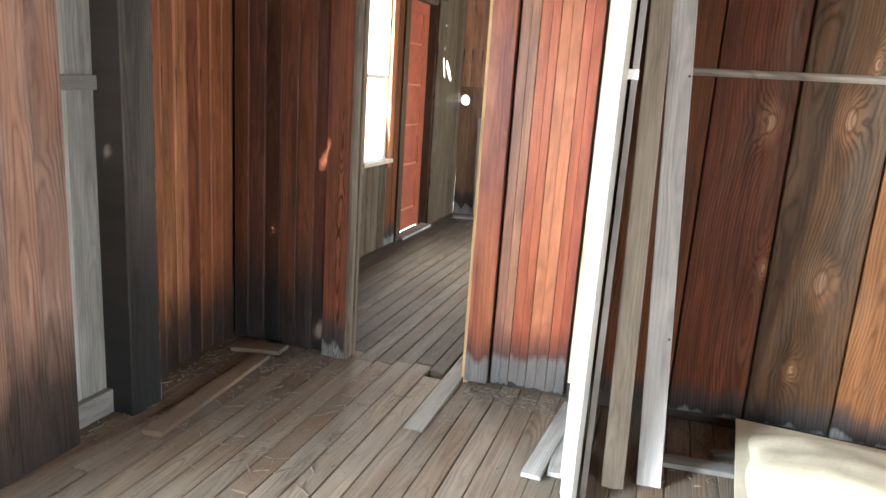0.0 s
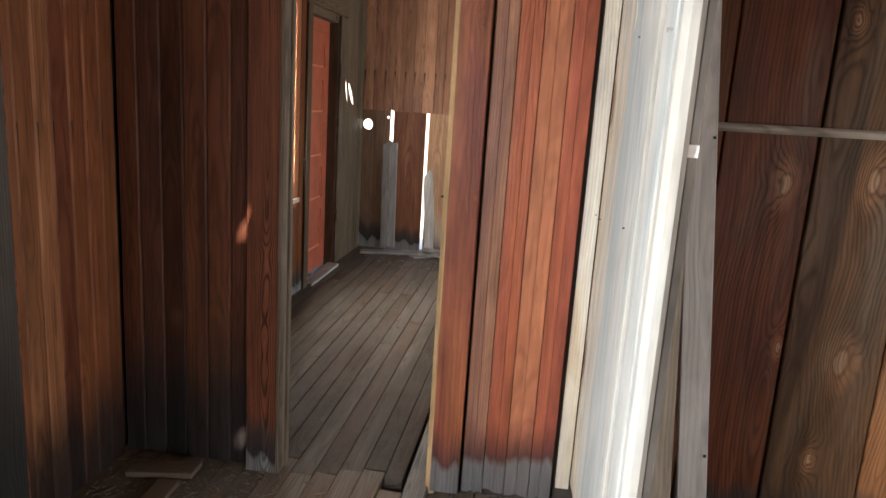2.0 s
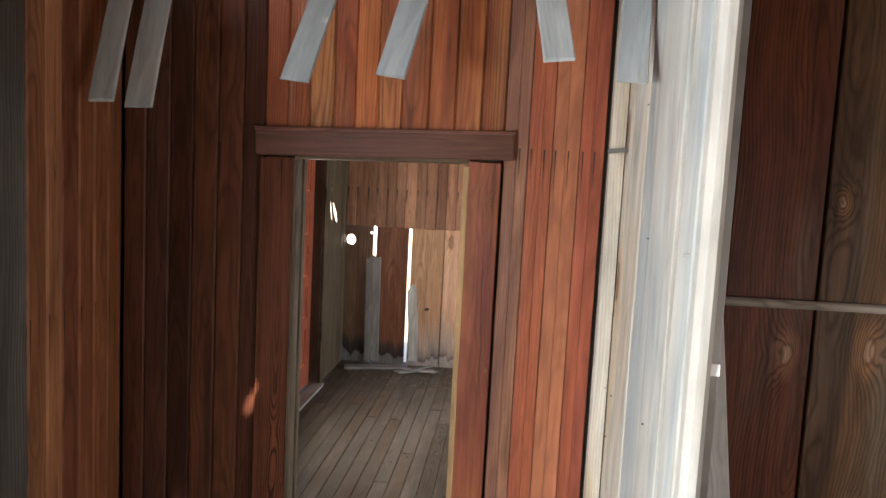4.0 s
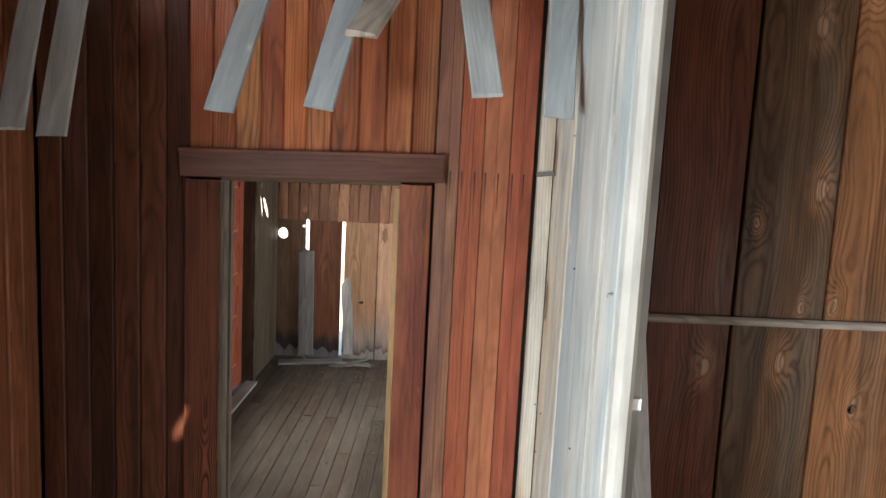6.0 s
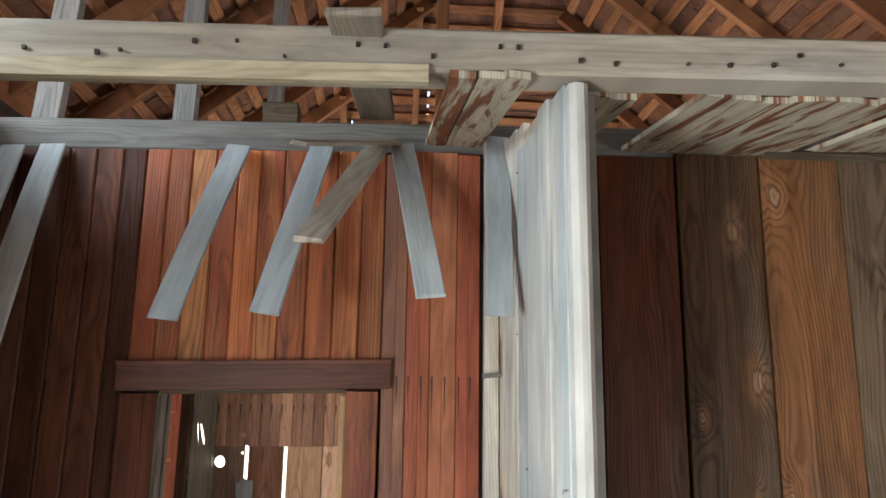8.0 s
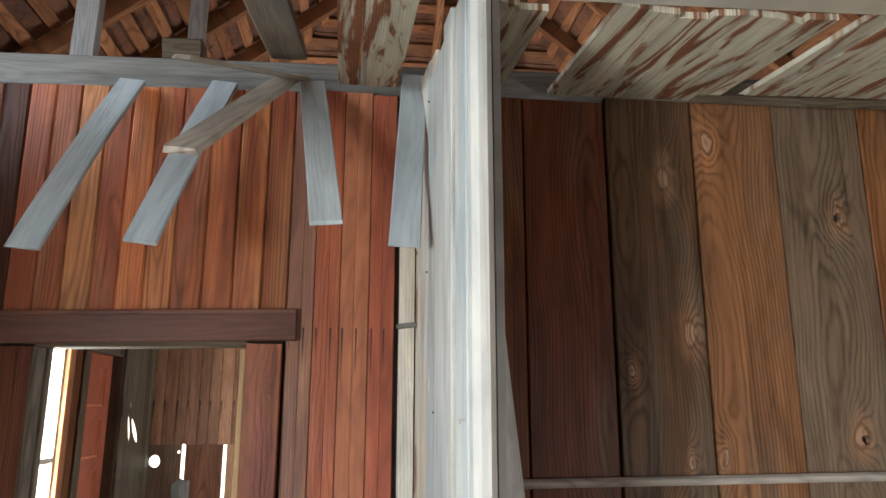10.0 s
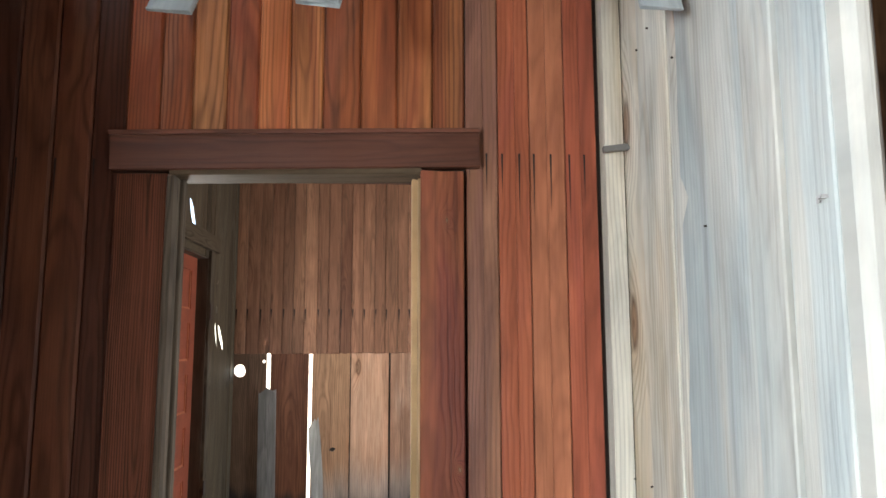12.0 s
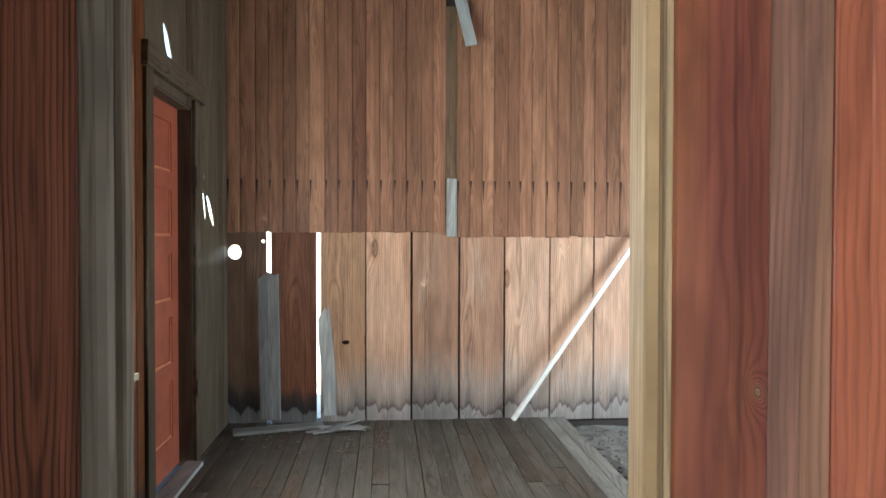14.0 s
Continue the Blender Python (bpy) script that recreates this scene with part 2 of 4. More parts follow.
def plain(name, col, rough=0.5, metal=0.0, vary=0.25, scale=14.0, bump=0.15, second=None):
    mat = bpy.data.materials.new(name)
    mat.use_nodes = True
    nt = mat.node_tree
    bsdf = nt.nodes["Principled BSDF"]
    tc = nt.nodes.new("ShaderNodeTexCoord")
    big = node(nt, "ShaderNodeTexNoise", Scale=scale, Detail=5.0, Roughness=0.6)
    small = node(nt, "ShaderNodeTexNoise", Scale=scale * 9, Detail=3.0)
    for n in (big, small):
        nt.links.new(tc.outputs["Object"], n.inputs["Vector"])
    dark = tuple(c * (1 - vary) for c in col)
    other = second or tuple(min(1.0, c * (1 + vary)) for c in col)
    f = maths(nt, "ADD", maths(nt, "MULTIPLY", big.outputs["Fac"], 0.7), maths(nt, "MULTIPLY", small.outputs["Fac"], 0.3))
    rp = ramp(nt, f, [(0.36, dark), (0.5, col), (0.64, other)])
    nt.links.new(rp.outputs[0], bsdf.inputs["Base Color"])
    bsdf.inputs["Roughness"].default_value, bsdf.inputs["Metallic"].default_value = rough, metal
    bp = node(nt, "ShaderNodeBump", Strength=bump, Distance=0.006)
    nt.links.new(f, bp.inputs["Height"])
    nt.links.new(bp.outputs[0], bsdf.inputs["Normal"])
    return mat


DAMP = [(0.0, (0.16, 0.17, 0.17, 0.9)), (0.17, (0.13, 0.14, 0.14, 0.9)), (0.22, (0.022, 0.022, 0.024, 0.95)), (0.42, (0.03, 0.028, 0.028, 0.8)), (0.62, (0.04, 0.03, 0.028, 0.0))]
SOAK = [(0.0, (0.095, 0.10, 0.10, 0.95)), (0.33, (0.12, 0.125, 0.125, 0.92)), (0.40, (0.05, 0.024, 0.024, 0.85)), (0.52, (0.07, 0.026, 0.024, 0.6)), (0.75, (0.1, 0.03, 0.025, 0.0))]
BLACK = [(0.0, (0.018, 0.019, 0.02, 0.94)), (0.4, (0.016, 0.016, 0.016, 0.85)), (0.85, (0.03, 0.02, 0.018, 0.0))]
TIDE = [(0.0, (0.17, 0.17, 0.165, 0.85)), (0.10, (0.20, 0.205, 0.205, 0.8)), (0.13, (0.05, 0.05, 0.05, 0.85)), (0.19, (0.12, 0.122, 0.12, 0.75)), (0.42, (0.24, 0.235, 0.22, 0.5)), (0.85, (0.28, 0.25, 0.21, 0.0))]


def red_board(name, tone):
    r, g, b = tone
    return wood(name, [(r * 0.68, g * 0.68, b * 0.85), (r * 0.88, g * 0.86, b), tone, (r * 1.12, g * 1.16, b * 1.15), (r * 0.8, g * 0.8, b * 0.9)], spec=0.22, grain=0.27, stain=SOAK, stain_h=0.45, streak_z=2.03, rough=0.4, streaks=0.5, blotches=1.0, apart=0.0, uneven=1.35)


M_TG_REDS = [red_board("brown_red_board", (0.25, 0.118, 0.072)), red_board("red_board", (0.31, 0.088, 0.044)), red_board("tan_red_board", (0.35, 0.125, 0.065)), red_board("deep_red_board", (0.28, 0.076, 0.041))]
# Brown boards darkened further: shade left of the doorway is in the tones.
M_TG_SHADED = wood("brown_matchboard", [(0.044, 0.017, 0.012), (0.076, 0.026, 0.0145), (0.053, 0.022, 0.016), (0.098, 0.037, 0.019), (0.062, 0.017, 0.0125)], grain=0.5, stain=BLACK, stain_h=0.75, streak_z=2.0, rough=0.5)
M_TG_TOP = wood("bleached_matchboard", [(0.20, 0.05, 0.022), (0.34, 0.10, 0.034), (0.235, 0.056, 0.024), (0.46, 0.19, 0.066), (0.29, 0.07, 0.027), (0.42, 0.14, 0.048)], grain=0.62, grey=0.2, grey_col=(0.36, 0.28, 0.24), streaks=0.9, spec=0.3)
M_TG_FAR = wood("orange_matchboard", [(0.15, 0.074, 0.046), (0.215, 0.108, 0.066), (0.185, 0.094, 0.058), (0.27, 0.142, 0.086), (0.16, 0.073, 0.045)], grain=0.4, streak_z=1.80, streak_w=2.6, rough=0.5, streaks=0.6)
KNOTS = [(0.757, 0.717, 0.046), (0.755, 1.375, 0.040), (0.836, 2.03, 0.042), (0.775, 2.607, 0.040), (0.958, 2.757, 0.042), (0.473, 1.343, 0.034), (0.931, 1.599, 0.022), (0.617, 1.898, 0.020), (1.05, 1.207, 0.034), (0.535, 0.747, 0.018), (1.464, 2.481, 0.040), (1.452, 1.671, 0.036), (0.805, 1.583, 0.020), (0.71, 0.33, 0.021), (1.3, 0.62, 0.050)]


def wide_board(name, tones):
    return wood(name, [tuple(c * 0.66 for c in tone) for tone in tones], grain=0.58, ring=0.0125, wide=0.33, taper=0.045, knots_at=KNOTS, stain=DAMP, stain_h=0.34, rough=0.5, grey=0.42, grey_col=(0.105, 0.085, 0.062), streaks=0.8, blotches=0.9, uneven=0.8, apart=0.0)


M_WIDE = wide_board("knotty_wide_board", [(0.1322, 0.0422, 0.0166), (0.1851, 0.0672, 0.0243), (0.238, 0.1023, 0.0397), (0.1586, 0.064, 0.0288)])
# Board 2 takes the darkest tones, from near black to brown.
M_WIDES = {1: wide_board("red_brown_wide_board", [(0.11, 0.032, 0.015), (0.16, 0.048, 0.02), (0.19, 0.066, 0.027)]), 2: wide_board("darkest_wide_board", [(0.03, 0.02, 0.013), (0.08, 0.042, 0.022), (0.15, 0.075, 0.035)]), 3: wide_board("orange_brown_wide_board", [(0.19, 0.08, 0.033), (0.26, 0.115, 0.047)]), 4: wide_board("grey_tan_wide_board", [(0.16, 0.105, 0.066), (0.23, 0.15, 0.09)])}
M_WIDE_FAR = wood("salmon_wide_board", [(0.335, 0.19, 0.125), (0.48, 0.30, 0.21), (0.42, 0.26, 0.175), (0.29, 0.145, 0.088)], grain=0.45, knots=0.14, stain=TIDE, stain_h=0.62, rough=0.6, grey=0.2, grey_col=(0.42, 0.39, 0.34), streaks=0.4, ring=0.014, wide=0.33, taper=0.045)
M_LOWS = {0: wood("dark_brown_wide_board", [(0.10, 0.062, 0.04), (0.14, 0.085, 0.055)], grain=0.5, stain=DAMP, stain_h=0.5, ring=0.014, wide=0.33), 1: wood("red_brown_far_board", [(0.15, 0.06, 0.032), (0.20, 0.082, 0.045)], grain=0.5, stain=DAMP, stain_h=0.4, ring=0.014, wide=0.33), 2: wood("tan_wide_board", [(0.19, 0.105, 0.06), (0.25, 0.145, 0.085)], grain=0.5, knots=0.1, stain=TIDE, stain_h=0.55, ring=0.014, wide=0.33)}
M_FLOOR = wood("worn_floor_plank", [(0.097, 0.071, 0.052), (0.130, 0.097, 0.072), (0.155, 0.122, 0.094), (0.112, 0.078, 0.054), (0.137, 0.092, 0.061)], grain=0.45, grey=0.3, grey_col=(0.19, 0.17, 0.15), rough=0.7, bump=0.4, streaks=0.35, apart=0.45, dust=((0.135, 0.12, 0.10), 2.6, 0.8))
# Darkened copy of the floor planks; the far room's dimness is in its colours.
M_FLOOR_FAR = wood("shaded_dusty_floor_plank", [(0.049, 0.039, 0.029), (0.065, 0.054, 0.043), (0.076, 0.066, 0.054), (0.056, 0.041, 0.030), (0.067, 0.048, 0.034)], grain=0.45, grey=0.3, grey_col=(0.16, 0.15, 0.13), rough=0.7, bump=0.4, streaks=0.35, apart=0.45, dust=((0.078, 0.072, 0.06), 2.6, 0.75))
M_FLOOR_PALE = wood("bleached_floor_plank", [(0.160, 0.152, 0.134), (0.200, 0.192, 0.172)], grain=0.45, rough=0.7, streaks=0.4, apart=0.2)
M_CREAM = wood("cream_board", [(0.40, 0.31, 0.205), (0.47, 0.395, 0.29), (0.50, 0.47, 0.40), (0.46, 0.45, 0.40), (0.44, 0.325, 0.205)], grain=0.26, knots=0.22, rough=0.6, grey=0.25, grey_col=(0.44, 0.47, 0.46), streaks=0.3, ring=0.011, wide=0.16, uneven=1.0, apart=0.1)
M_WHITE = wood("whitewashed_board", [(0.29, 0.325, 0.32), (0.36, 0.38, 0.36), (0.40, 0.385, 0.345), (0.345, 0.37, 0.36), (0.27, 0.305, 0.305)], grain=0.12, rough=0.6, grey=0.3, grey_col=(0.22, 0.27, 0.28), streaks=0.4, uneven=1.2, blotches=0.6, apart=0.1, ring=0.012, wide=0.2)
M_PALE_GREY = wood("pale_grey_board", [(0.36, 0.35, 0.335), (0.42, 0.41, 0.395), (0.39, 0.375, 0.35)], grain=0.2, rough=0.7, streaks=0.5, grey=0.3, grey_col=(0.30, 0.30, 0.30))
M_STICK = wood("white_stick_wood", [(0.58, 0.58, 0.54), (0.66, 0.65, 0.60)], grain=0.2, rough=0.6, streaks=0.3)
M_GREY = wood("weathered_grey_board", [(0.208, 0.205, 0.195), (0.272, 0.2706, 0.2573), (0.176, 0.1722, 0.166), (0.24, 0.2337, 0.2158)], grain=0.3, rough=0.7, grey=0.4, grey_col=(0.36, 0.37, 0.37), streaks=0.5)
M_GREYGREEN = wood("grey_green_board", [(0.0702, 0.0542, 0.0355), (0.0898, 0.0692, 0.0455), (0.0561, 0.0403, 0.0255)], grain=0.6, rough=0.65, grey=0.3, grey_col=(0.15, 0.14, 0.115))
M_LATH = wood("pale_blue_grey_lath", [(0.3177, 0.3522, 0.3568), (0.3685, 0.3979, 0.3943), (0.2923, 0.3261, 0.338)], grain=0.06, rough=0.55, grey=0.3, grey_col=(0.46, 0.42, 0.35), streaks=0.2, apart=0.2)
M_TAN = wood("tan_lath", [(0.2736, 0.2376, 0.1944), (0.3024, 0.2592, 0.2088)], grain=0.2, rough=0.65, apart=0.2)
M_HEADER = wood("dark_red_trim", [(0.115, 0.045, 0.029), (0.175, 0.064, 0.038)], grain=0.4, spec=0.3, rough=0.45)
M_CASING_D = wood("rough_dark_casing", [(0.13, 0.042, 0.022), (0.185, 0.062, 0.03)], grain=1.3, ring=0.0055, taper=0.06, rough=0.55, bump=0.9, stain=DAMP, stain_h=0.45)
M_CASING_R = wood("red_casing", [(0.085, 0.026, 0.02), (0.14, 0.038, 0.026), (0.18, 0.05, 0.032), (0.30, 0.105, 0.046)], spec=0.22, grain=0.35, rough=0.42, stain=SOAK, stain_h=0.42, uneven=1.2, streaks=0.8, knots_at=[(-0.592, 1.22, 0.006), (-0.628, 1.845, 0.005)])
M_JAMB = wood("yellow_jamb", [(0.44, 0.29, 0.15), (0.33, 0.20, 0.11), (0.50, 0.36, 0.20)], grain=0.5, rough=0.6, apart=0.3, streaks=0.4)
M_JAMB_D = wood("grey_jamb", [(0.085, 0.066, 0.048), (0.12, 0.096, 0.072)], grain=0.6, rough=0.6)
M_JAMB_B = wood("brown_jamb", [(0.13, 0.092, 0.058), (0.10, 0.068, 0.042)], grain=0.5, rough=0.6)
M_BEAM = wood("pale_beam", [(0.2659, 0.2312, 0.1792), (0.3006, 0.2659, 0.2139)], grain=0.2, rough=0.65, grey=0.5, grey_col=(0.25, 0.27, 0.28))
M_STRIP = wood("yellowish_strip", [(0.42, 0.36, 0.25), (0.36, 0.31, 0.21)], grain=0.2, rough=0.65)
M_PLATE = wood("grey_plate", [(0.161, 0.154, 0.14), (0.196, 0.182, 0.168)], grain=0.35, rough=0.7, grey=0.4)
M_PEEL = wood("peeling_ceiling_board", [(0.4, 0.368, 0.28), (0.448, 0.408, 0.32), (0.352, 0.32, 0.24)], grain=0.35, rough=0.7, streaks=0.7, peel=((0.17, 0.07, 0.036), 0.50), apart=0.2)
M_ROOFWOOD = wood("red_brown_roof_wood", [(0.24, 0.104, 0.048), (0.288, 0.132, 0.064), (0.208, 0.084, 0.04)], grain=0.5, rough=0.65)
M_SHINGLE = plain("shingle_underside", (0.15, 0.062, 0.032), 0.8, vary=0.5, scale=5.0)
M_DOOR = plain("orange_red_door_paint", (0.28, 0.068, 0.034), 0.5, vary=0.25, scale=6.0, bump=0.08)
M_DARK = plain("dark_backing", (0.03, 0.022, 0.018), 0.85)
M_IRON = plain("rusty_iron", (0.05, 0.04, 0.035), 0.6, metal=0.6, vary=0.4, scale=40.0)
M_PIPE = wood("grey_rail_wood", [(0.20, 0.17, 0.14), (0.24, 0.21, 0.18)], grain=0.5, rough=0.6)
M_SHEET = plain("cream_wallboard", (0.55, 0.51, 0.40), 0.8, vary=0.1, scale=3.0, bump=0.05)
M_FOAM = plain("cream_padding", (0.50, 0.455, 0.34), 0.95, vary=0.14, scale=7.0, bump=0.35)
M_DIRT = plain("grey_dirt", (0.12, 0.115, 0.105), 0.95, vary=0.4, scale=9.0, bump=0.9)
M_GROUND = plain("dry_ground", (0.38, 0.33, 0.25), 0.95, vary=0.3, scale=0.8, bump=0.4)
M_PLASTER = wood("back_wall_board", [(0.15, 0.11, 0.078), (0.18, 0.1375, 0.102), (0.13, 0.088, 0.06)], grain=0.4, rough=0.65)
M_PORC = plain("white_porcelain", (0.8, 0.8, 0.78), 0.3, vary=0.05)


# ---- building blocks ----
def part(name, bm, material, parent=None, label=""):
    me = bpy.data.meshes.new(name)
    bm.normal_update()
    bm.to_mesh(me)
    bm.free()
    me.materials.append(material)
    ob = new(name, me)
    if parent is not None:
        ob.parent = parent
    if label:
        ob["label"] = label
    return ob


def board_bm(w, length, thick, bevel=0.004, segs=1, bow=0.0, ragged=(0.0, 0.0), rng=random):
    """A sawn board: x across from 0 to w, z along from 0 to length, face at y=0 looking to -y, back at y=thick. UVs in metres."""
    bm = bmesh.new()
    uvl = bm.loops.layers.uv.new("UVMap")
    b = min(bevel, w * 0.3, thick * 0.45)
    prof = [(0, thick), (0, b), (b, 0), (w * 0.5, -0.0004), (w - b, 0), (w, b), (w, thick)]
    ru = [0, 0, b, w * 0.5, w - b, w, w]
    lo = [rng.uniform(-1, 1) * ragged[0] for _ in prof]
    hi = [rng.uniform(-1, 1) * ragged[1] for _ in prof]
    rows = []
    for s in range(segs + 1):
        t = s / segs
        rows.append([bm.verts.new((x, y + bow * math.sin(math.pi * t), length * t + lo[i] * (1 - t) + hi[i] * t)) for i, (x, y) in enumerate(prof)])
    n = len(prof)
    for s in range(segs):
        for i in range(n):
            j = (i + 1) % n
            f = bm.faces.new((rows[s][i], rows[s][j], rows[s + 1][j], rows[s + 1][i]))
            us = [ru[i], ru[j] if j else w + thick, ru[j] if j else w + thick, ru[i]]
            if j == 0:
                us = [w, 0, 0, w]
            for lp, uu in zip(f.loops, us):
                lp[uvl].uv = (uu, lp.vert.co.z)
    for row, flip in ((rows[0], True), (rows[-1], False)):
        f = bm.faces.new(row[::-1] if flip else row)
        for lp in f.loops:
            lp[uvl].uv = (lp.vert.co.x, lp.vert.co.z + lp.vert.co.y)
    bmesh.ops.recalc_face_normals(bm, faces=bm.faces)
    return bm


def hole_board_bm(w, length, thick, holes):
    """A board with holes through it. holes: (x, z, half width, half height, lean, roughness)."""
    bm = bmesh.new()
    uvl = bm.loops.layers.uv.new("UVMap")
    edges = []

    def loop(points):
        vs = [bm.verts.new((x, 0, z)) for x, z in points]
        edges.extend(bm.edges.new((vs[i], vs[(i + 1) % len(vs)])) for i in range(len(vs)))

    loop([(0, 0), (w, 0), (w, length), (0, length)])
    rng = random.Random(int(w * 1000) + int(length * 100))
    for x, z, rx, rz, lean, rough in holes:
        n = 12
        loop([(x + rx * math.cos(6.2832 * i / n) * (1 + rng.uniform(-rough, rough)) + lean * rz * math.sin(6.2832 * i / n), z + rz * math.sin(6.2832 * i / n) * (1 + rng.uniform(-rough, rough) * 0.5)) for i in range(n)])
    bmesh.ops.triangle_fill(bm, use_beauty=True, edges=edges)
    ext = bmesh.ops.extrude_face_region(bm, geom=bm.faces[:])
    bmesh.ops.translate(bm, verts=[e for e in ext["geom"] if isinstance(e, bmesh.types.BMVert)], vec=(0, thick, 0))
    bmesh.ops.recalc_face_normals(bm, faces=bm.faces)
    for f in bm.faces:
        for lp in f.loops:
            lp[uvl].uv = (lp.vert.co.x, lp.vert.co.z + (lp.vert.co.y if abs(f.normal.y) < 0.5 else 0))
    return bm


def boxes_bm(boxes):
    """Axis-aligned boxes (x0, y0, z0, x1, y1, z1) in one mesh, with UVs along their longest side."""
    bm = bmesh.new()
    uvl = bm.loops.layers.uv.new("UVMap")
    for x0, y0, z0, x1, y1, z1 in boxes:
        vs = [bm.verts.new((x, y, z)) for x in (x0, x1) for y in (y0, y1) for z in (z0, z1)]
        long = max(range(3), key=lambda k: (x1 - x0, y1 - y0, z1 - z0)[k])
        for idx in ((0, 1, 3, 2), (4, 6, 7, 5), (0, 4, 5, 1), (2, 3, 7, 6), (0, 2, 6, 4), (1, 5, 7, 3)):
            f = bm.faces.new([vs[i] for i in idx])
            for lp in f.loops:
                co = lp.vert.co
                rest = [co[k] for k in range(3) if k != long]
                lp[uvl].uv = (rest[0] + rest[1], co[long])
    return bm


FACES = {
    "-y": lambda a, n: pose(a, n, 0),                 # face looks to -y; a runs along +x
    "+x": lambda a, n: pose(n, a, 0, 0, 0, 90),       # face looks to +x; a runs along +y
    "-x": lambda a, n: pose(n, a, 0, 0, 0, -90),      # face looks to -x; a runs along -y
    "+y": lambda a, n: pose(a, n, 0, 0, 0, 180),      # face looks to +y; a runs along -x
}


def place_board(parent, side, a, n, z, w, length, thick, material, name="board", holes=None, rng=random, jitter=0.0015, ragged=(0.0, 0.0), bevel=0.004, tilt=0.0, label=""):
    """One upright board of a wall. a: where its first edge is along the wall, n: the wall's face."""
    bm = hole_board_bm(w, length, thick, holes) if holes else board_bm(w, length, thick, bevel, ragged=ragged, rng=rng)
    ob = part(name, bm, material, parent, label)
    ob.matrix_world = FACES[side](a, n) @ pose(0, rng.uniform(-jitter, jitter), z, 0, tilt, 0)
    return ob


def board_wall(parent, side, a0, a1, n, z0, z1, width, thick, material, openings=(), seed=1, vary=0.12, gap=0.0, jitter=0.0015, z_slope=0.0, ragged=(0.0, 0.0)):
    """Vertical boards from a0 to a1. openings: (a0, a1, z0, z1). z1 may rise by z_slope a metre."""
    rng = random.Random(seed)
    sign = 1 if side in ("-y", "+x") else -1
    lo, hi = min(a0, a1), max(a0, a1)
    cuts = sorted({lo, hi, *[c for o in openings for c in o[:2] if lo < c < hi]})
    for c0, c1 in zip(cuts, cuts[1:]):
        count = max(1, round((c1 - c0) / width))
        raw = [1 + rng.uniform(-vary, vary) for _ in range(count)]
        total, a = sum(raw), c0
        for r in raw:
            w = (c1 - c0) * r / total
            mid = a + w / 2
            spans = [(z0, z1 + z_slope * (mid - lo))]
            for oa0, oa1, oz0, oz1 in openings:
                if oa0 < mid < oa1:
                    spans = [s for p, q in spans for s in ((p, min(q, oz0)), (max(p, oz1), q)) if s[1] - s[0] > 0.02]
            for p, q in spans:
                first = a if sign > 0 else a + w
                place_board(parent, side, first, n, p, w - gap - (0.0012 if gap == 0 else 0), q - p, thick, material, rng=rng, jitter=jitter, ragged=ragged, bevel=0.006)
            a += w


def stick(name, w, thick, start, end, material, parent=None, spin=0.0, bevel=0.003, ragged=(0.0, 0.004), bow=0.0, label="", segs=1, rng=random):
    """A board or pole from start to end, w wide and thick deep; spin turns it about its length."""
    start, end = Vector(start), Vector(end)
    d = end - start
    q = d.to_track_quat("Z", "Y").to_matrix().to_4x4()
    bm = board_bm(w, d.length, thick, bevel, segs=segs, bow=bow, ragged=ragged, rng=rng)
    bmesh.ops.translate(bm, verts=bm.verts, vec=(-w / 2, -thick / 2, 0))
    ob = part(name, bm, material, parent, label)
    ob.matrix_world = Matrix.Translation(start) @ q @ pose(0, 0, 0, 0, 0, spin)
    return ob


def facing(name, w, thick, start, end, normal, material, parent=None, **more):
    """A board from start to end whose broad face looks along normal."""
    start, end, normal = Vector(start), Vector(end), Vector(normal)
    zax = (end - start).normalized()
    yax = -(normal - normal.dot(zax) * zax).normalized()
    xax = yax.cross(zax)
    bm = board_bm(w, (end - start).length, thick, more.get("bevel", 0.003), segs=more.get("segs", 1), bow=more.get("bow", 0.0), ragged=more.get("ragged", (0.004, 0.004)))
    bmesh.ops.translate(bm, verts=bm.verts, vec=(-w / 2, 0, 0))
    ob = part(name, bm, material, parent, more.get("label", ""))
    m = Matrix((xax, yax, zax)).transposed().to_4x4()
    ob.matrix_world = Matrix.Translation(start) @ m
    return ob


def thing(ob, label, category, group=""):
    return tagged(ob, label, category, group)


def structure(name, bm, material, label, category):
    return tagged(part(name, bm, material), label, category, kind="structure")


# ---- the large structure ----
ground_bm = bmesh.new()
bmesh.ops.create_grid(ground_bm, x_segments=40, y_segments=40, size=400)
ground = structure("ground", ground_bm, M_GROUND, "dry bare ground around the house", "ground")
ground.location = (0, 0, -0.45)

WALL_Y, FAR_Y, LEFT_X, LEFT2_X, RIGHT_X, BACK_Y = 3.30, 7.76, -2.02, -2.18, 2.60, -2.40
TOP = 2.85
DOOR = (-1.345, -0.70, 0.0, 1.955)


def wall_top(x):
    """The house has sagged: the wall's top falls towards -x."""
    return 2.845 + 0.026 * (x + 1.6)


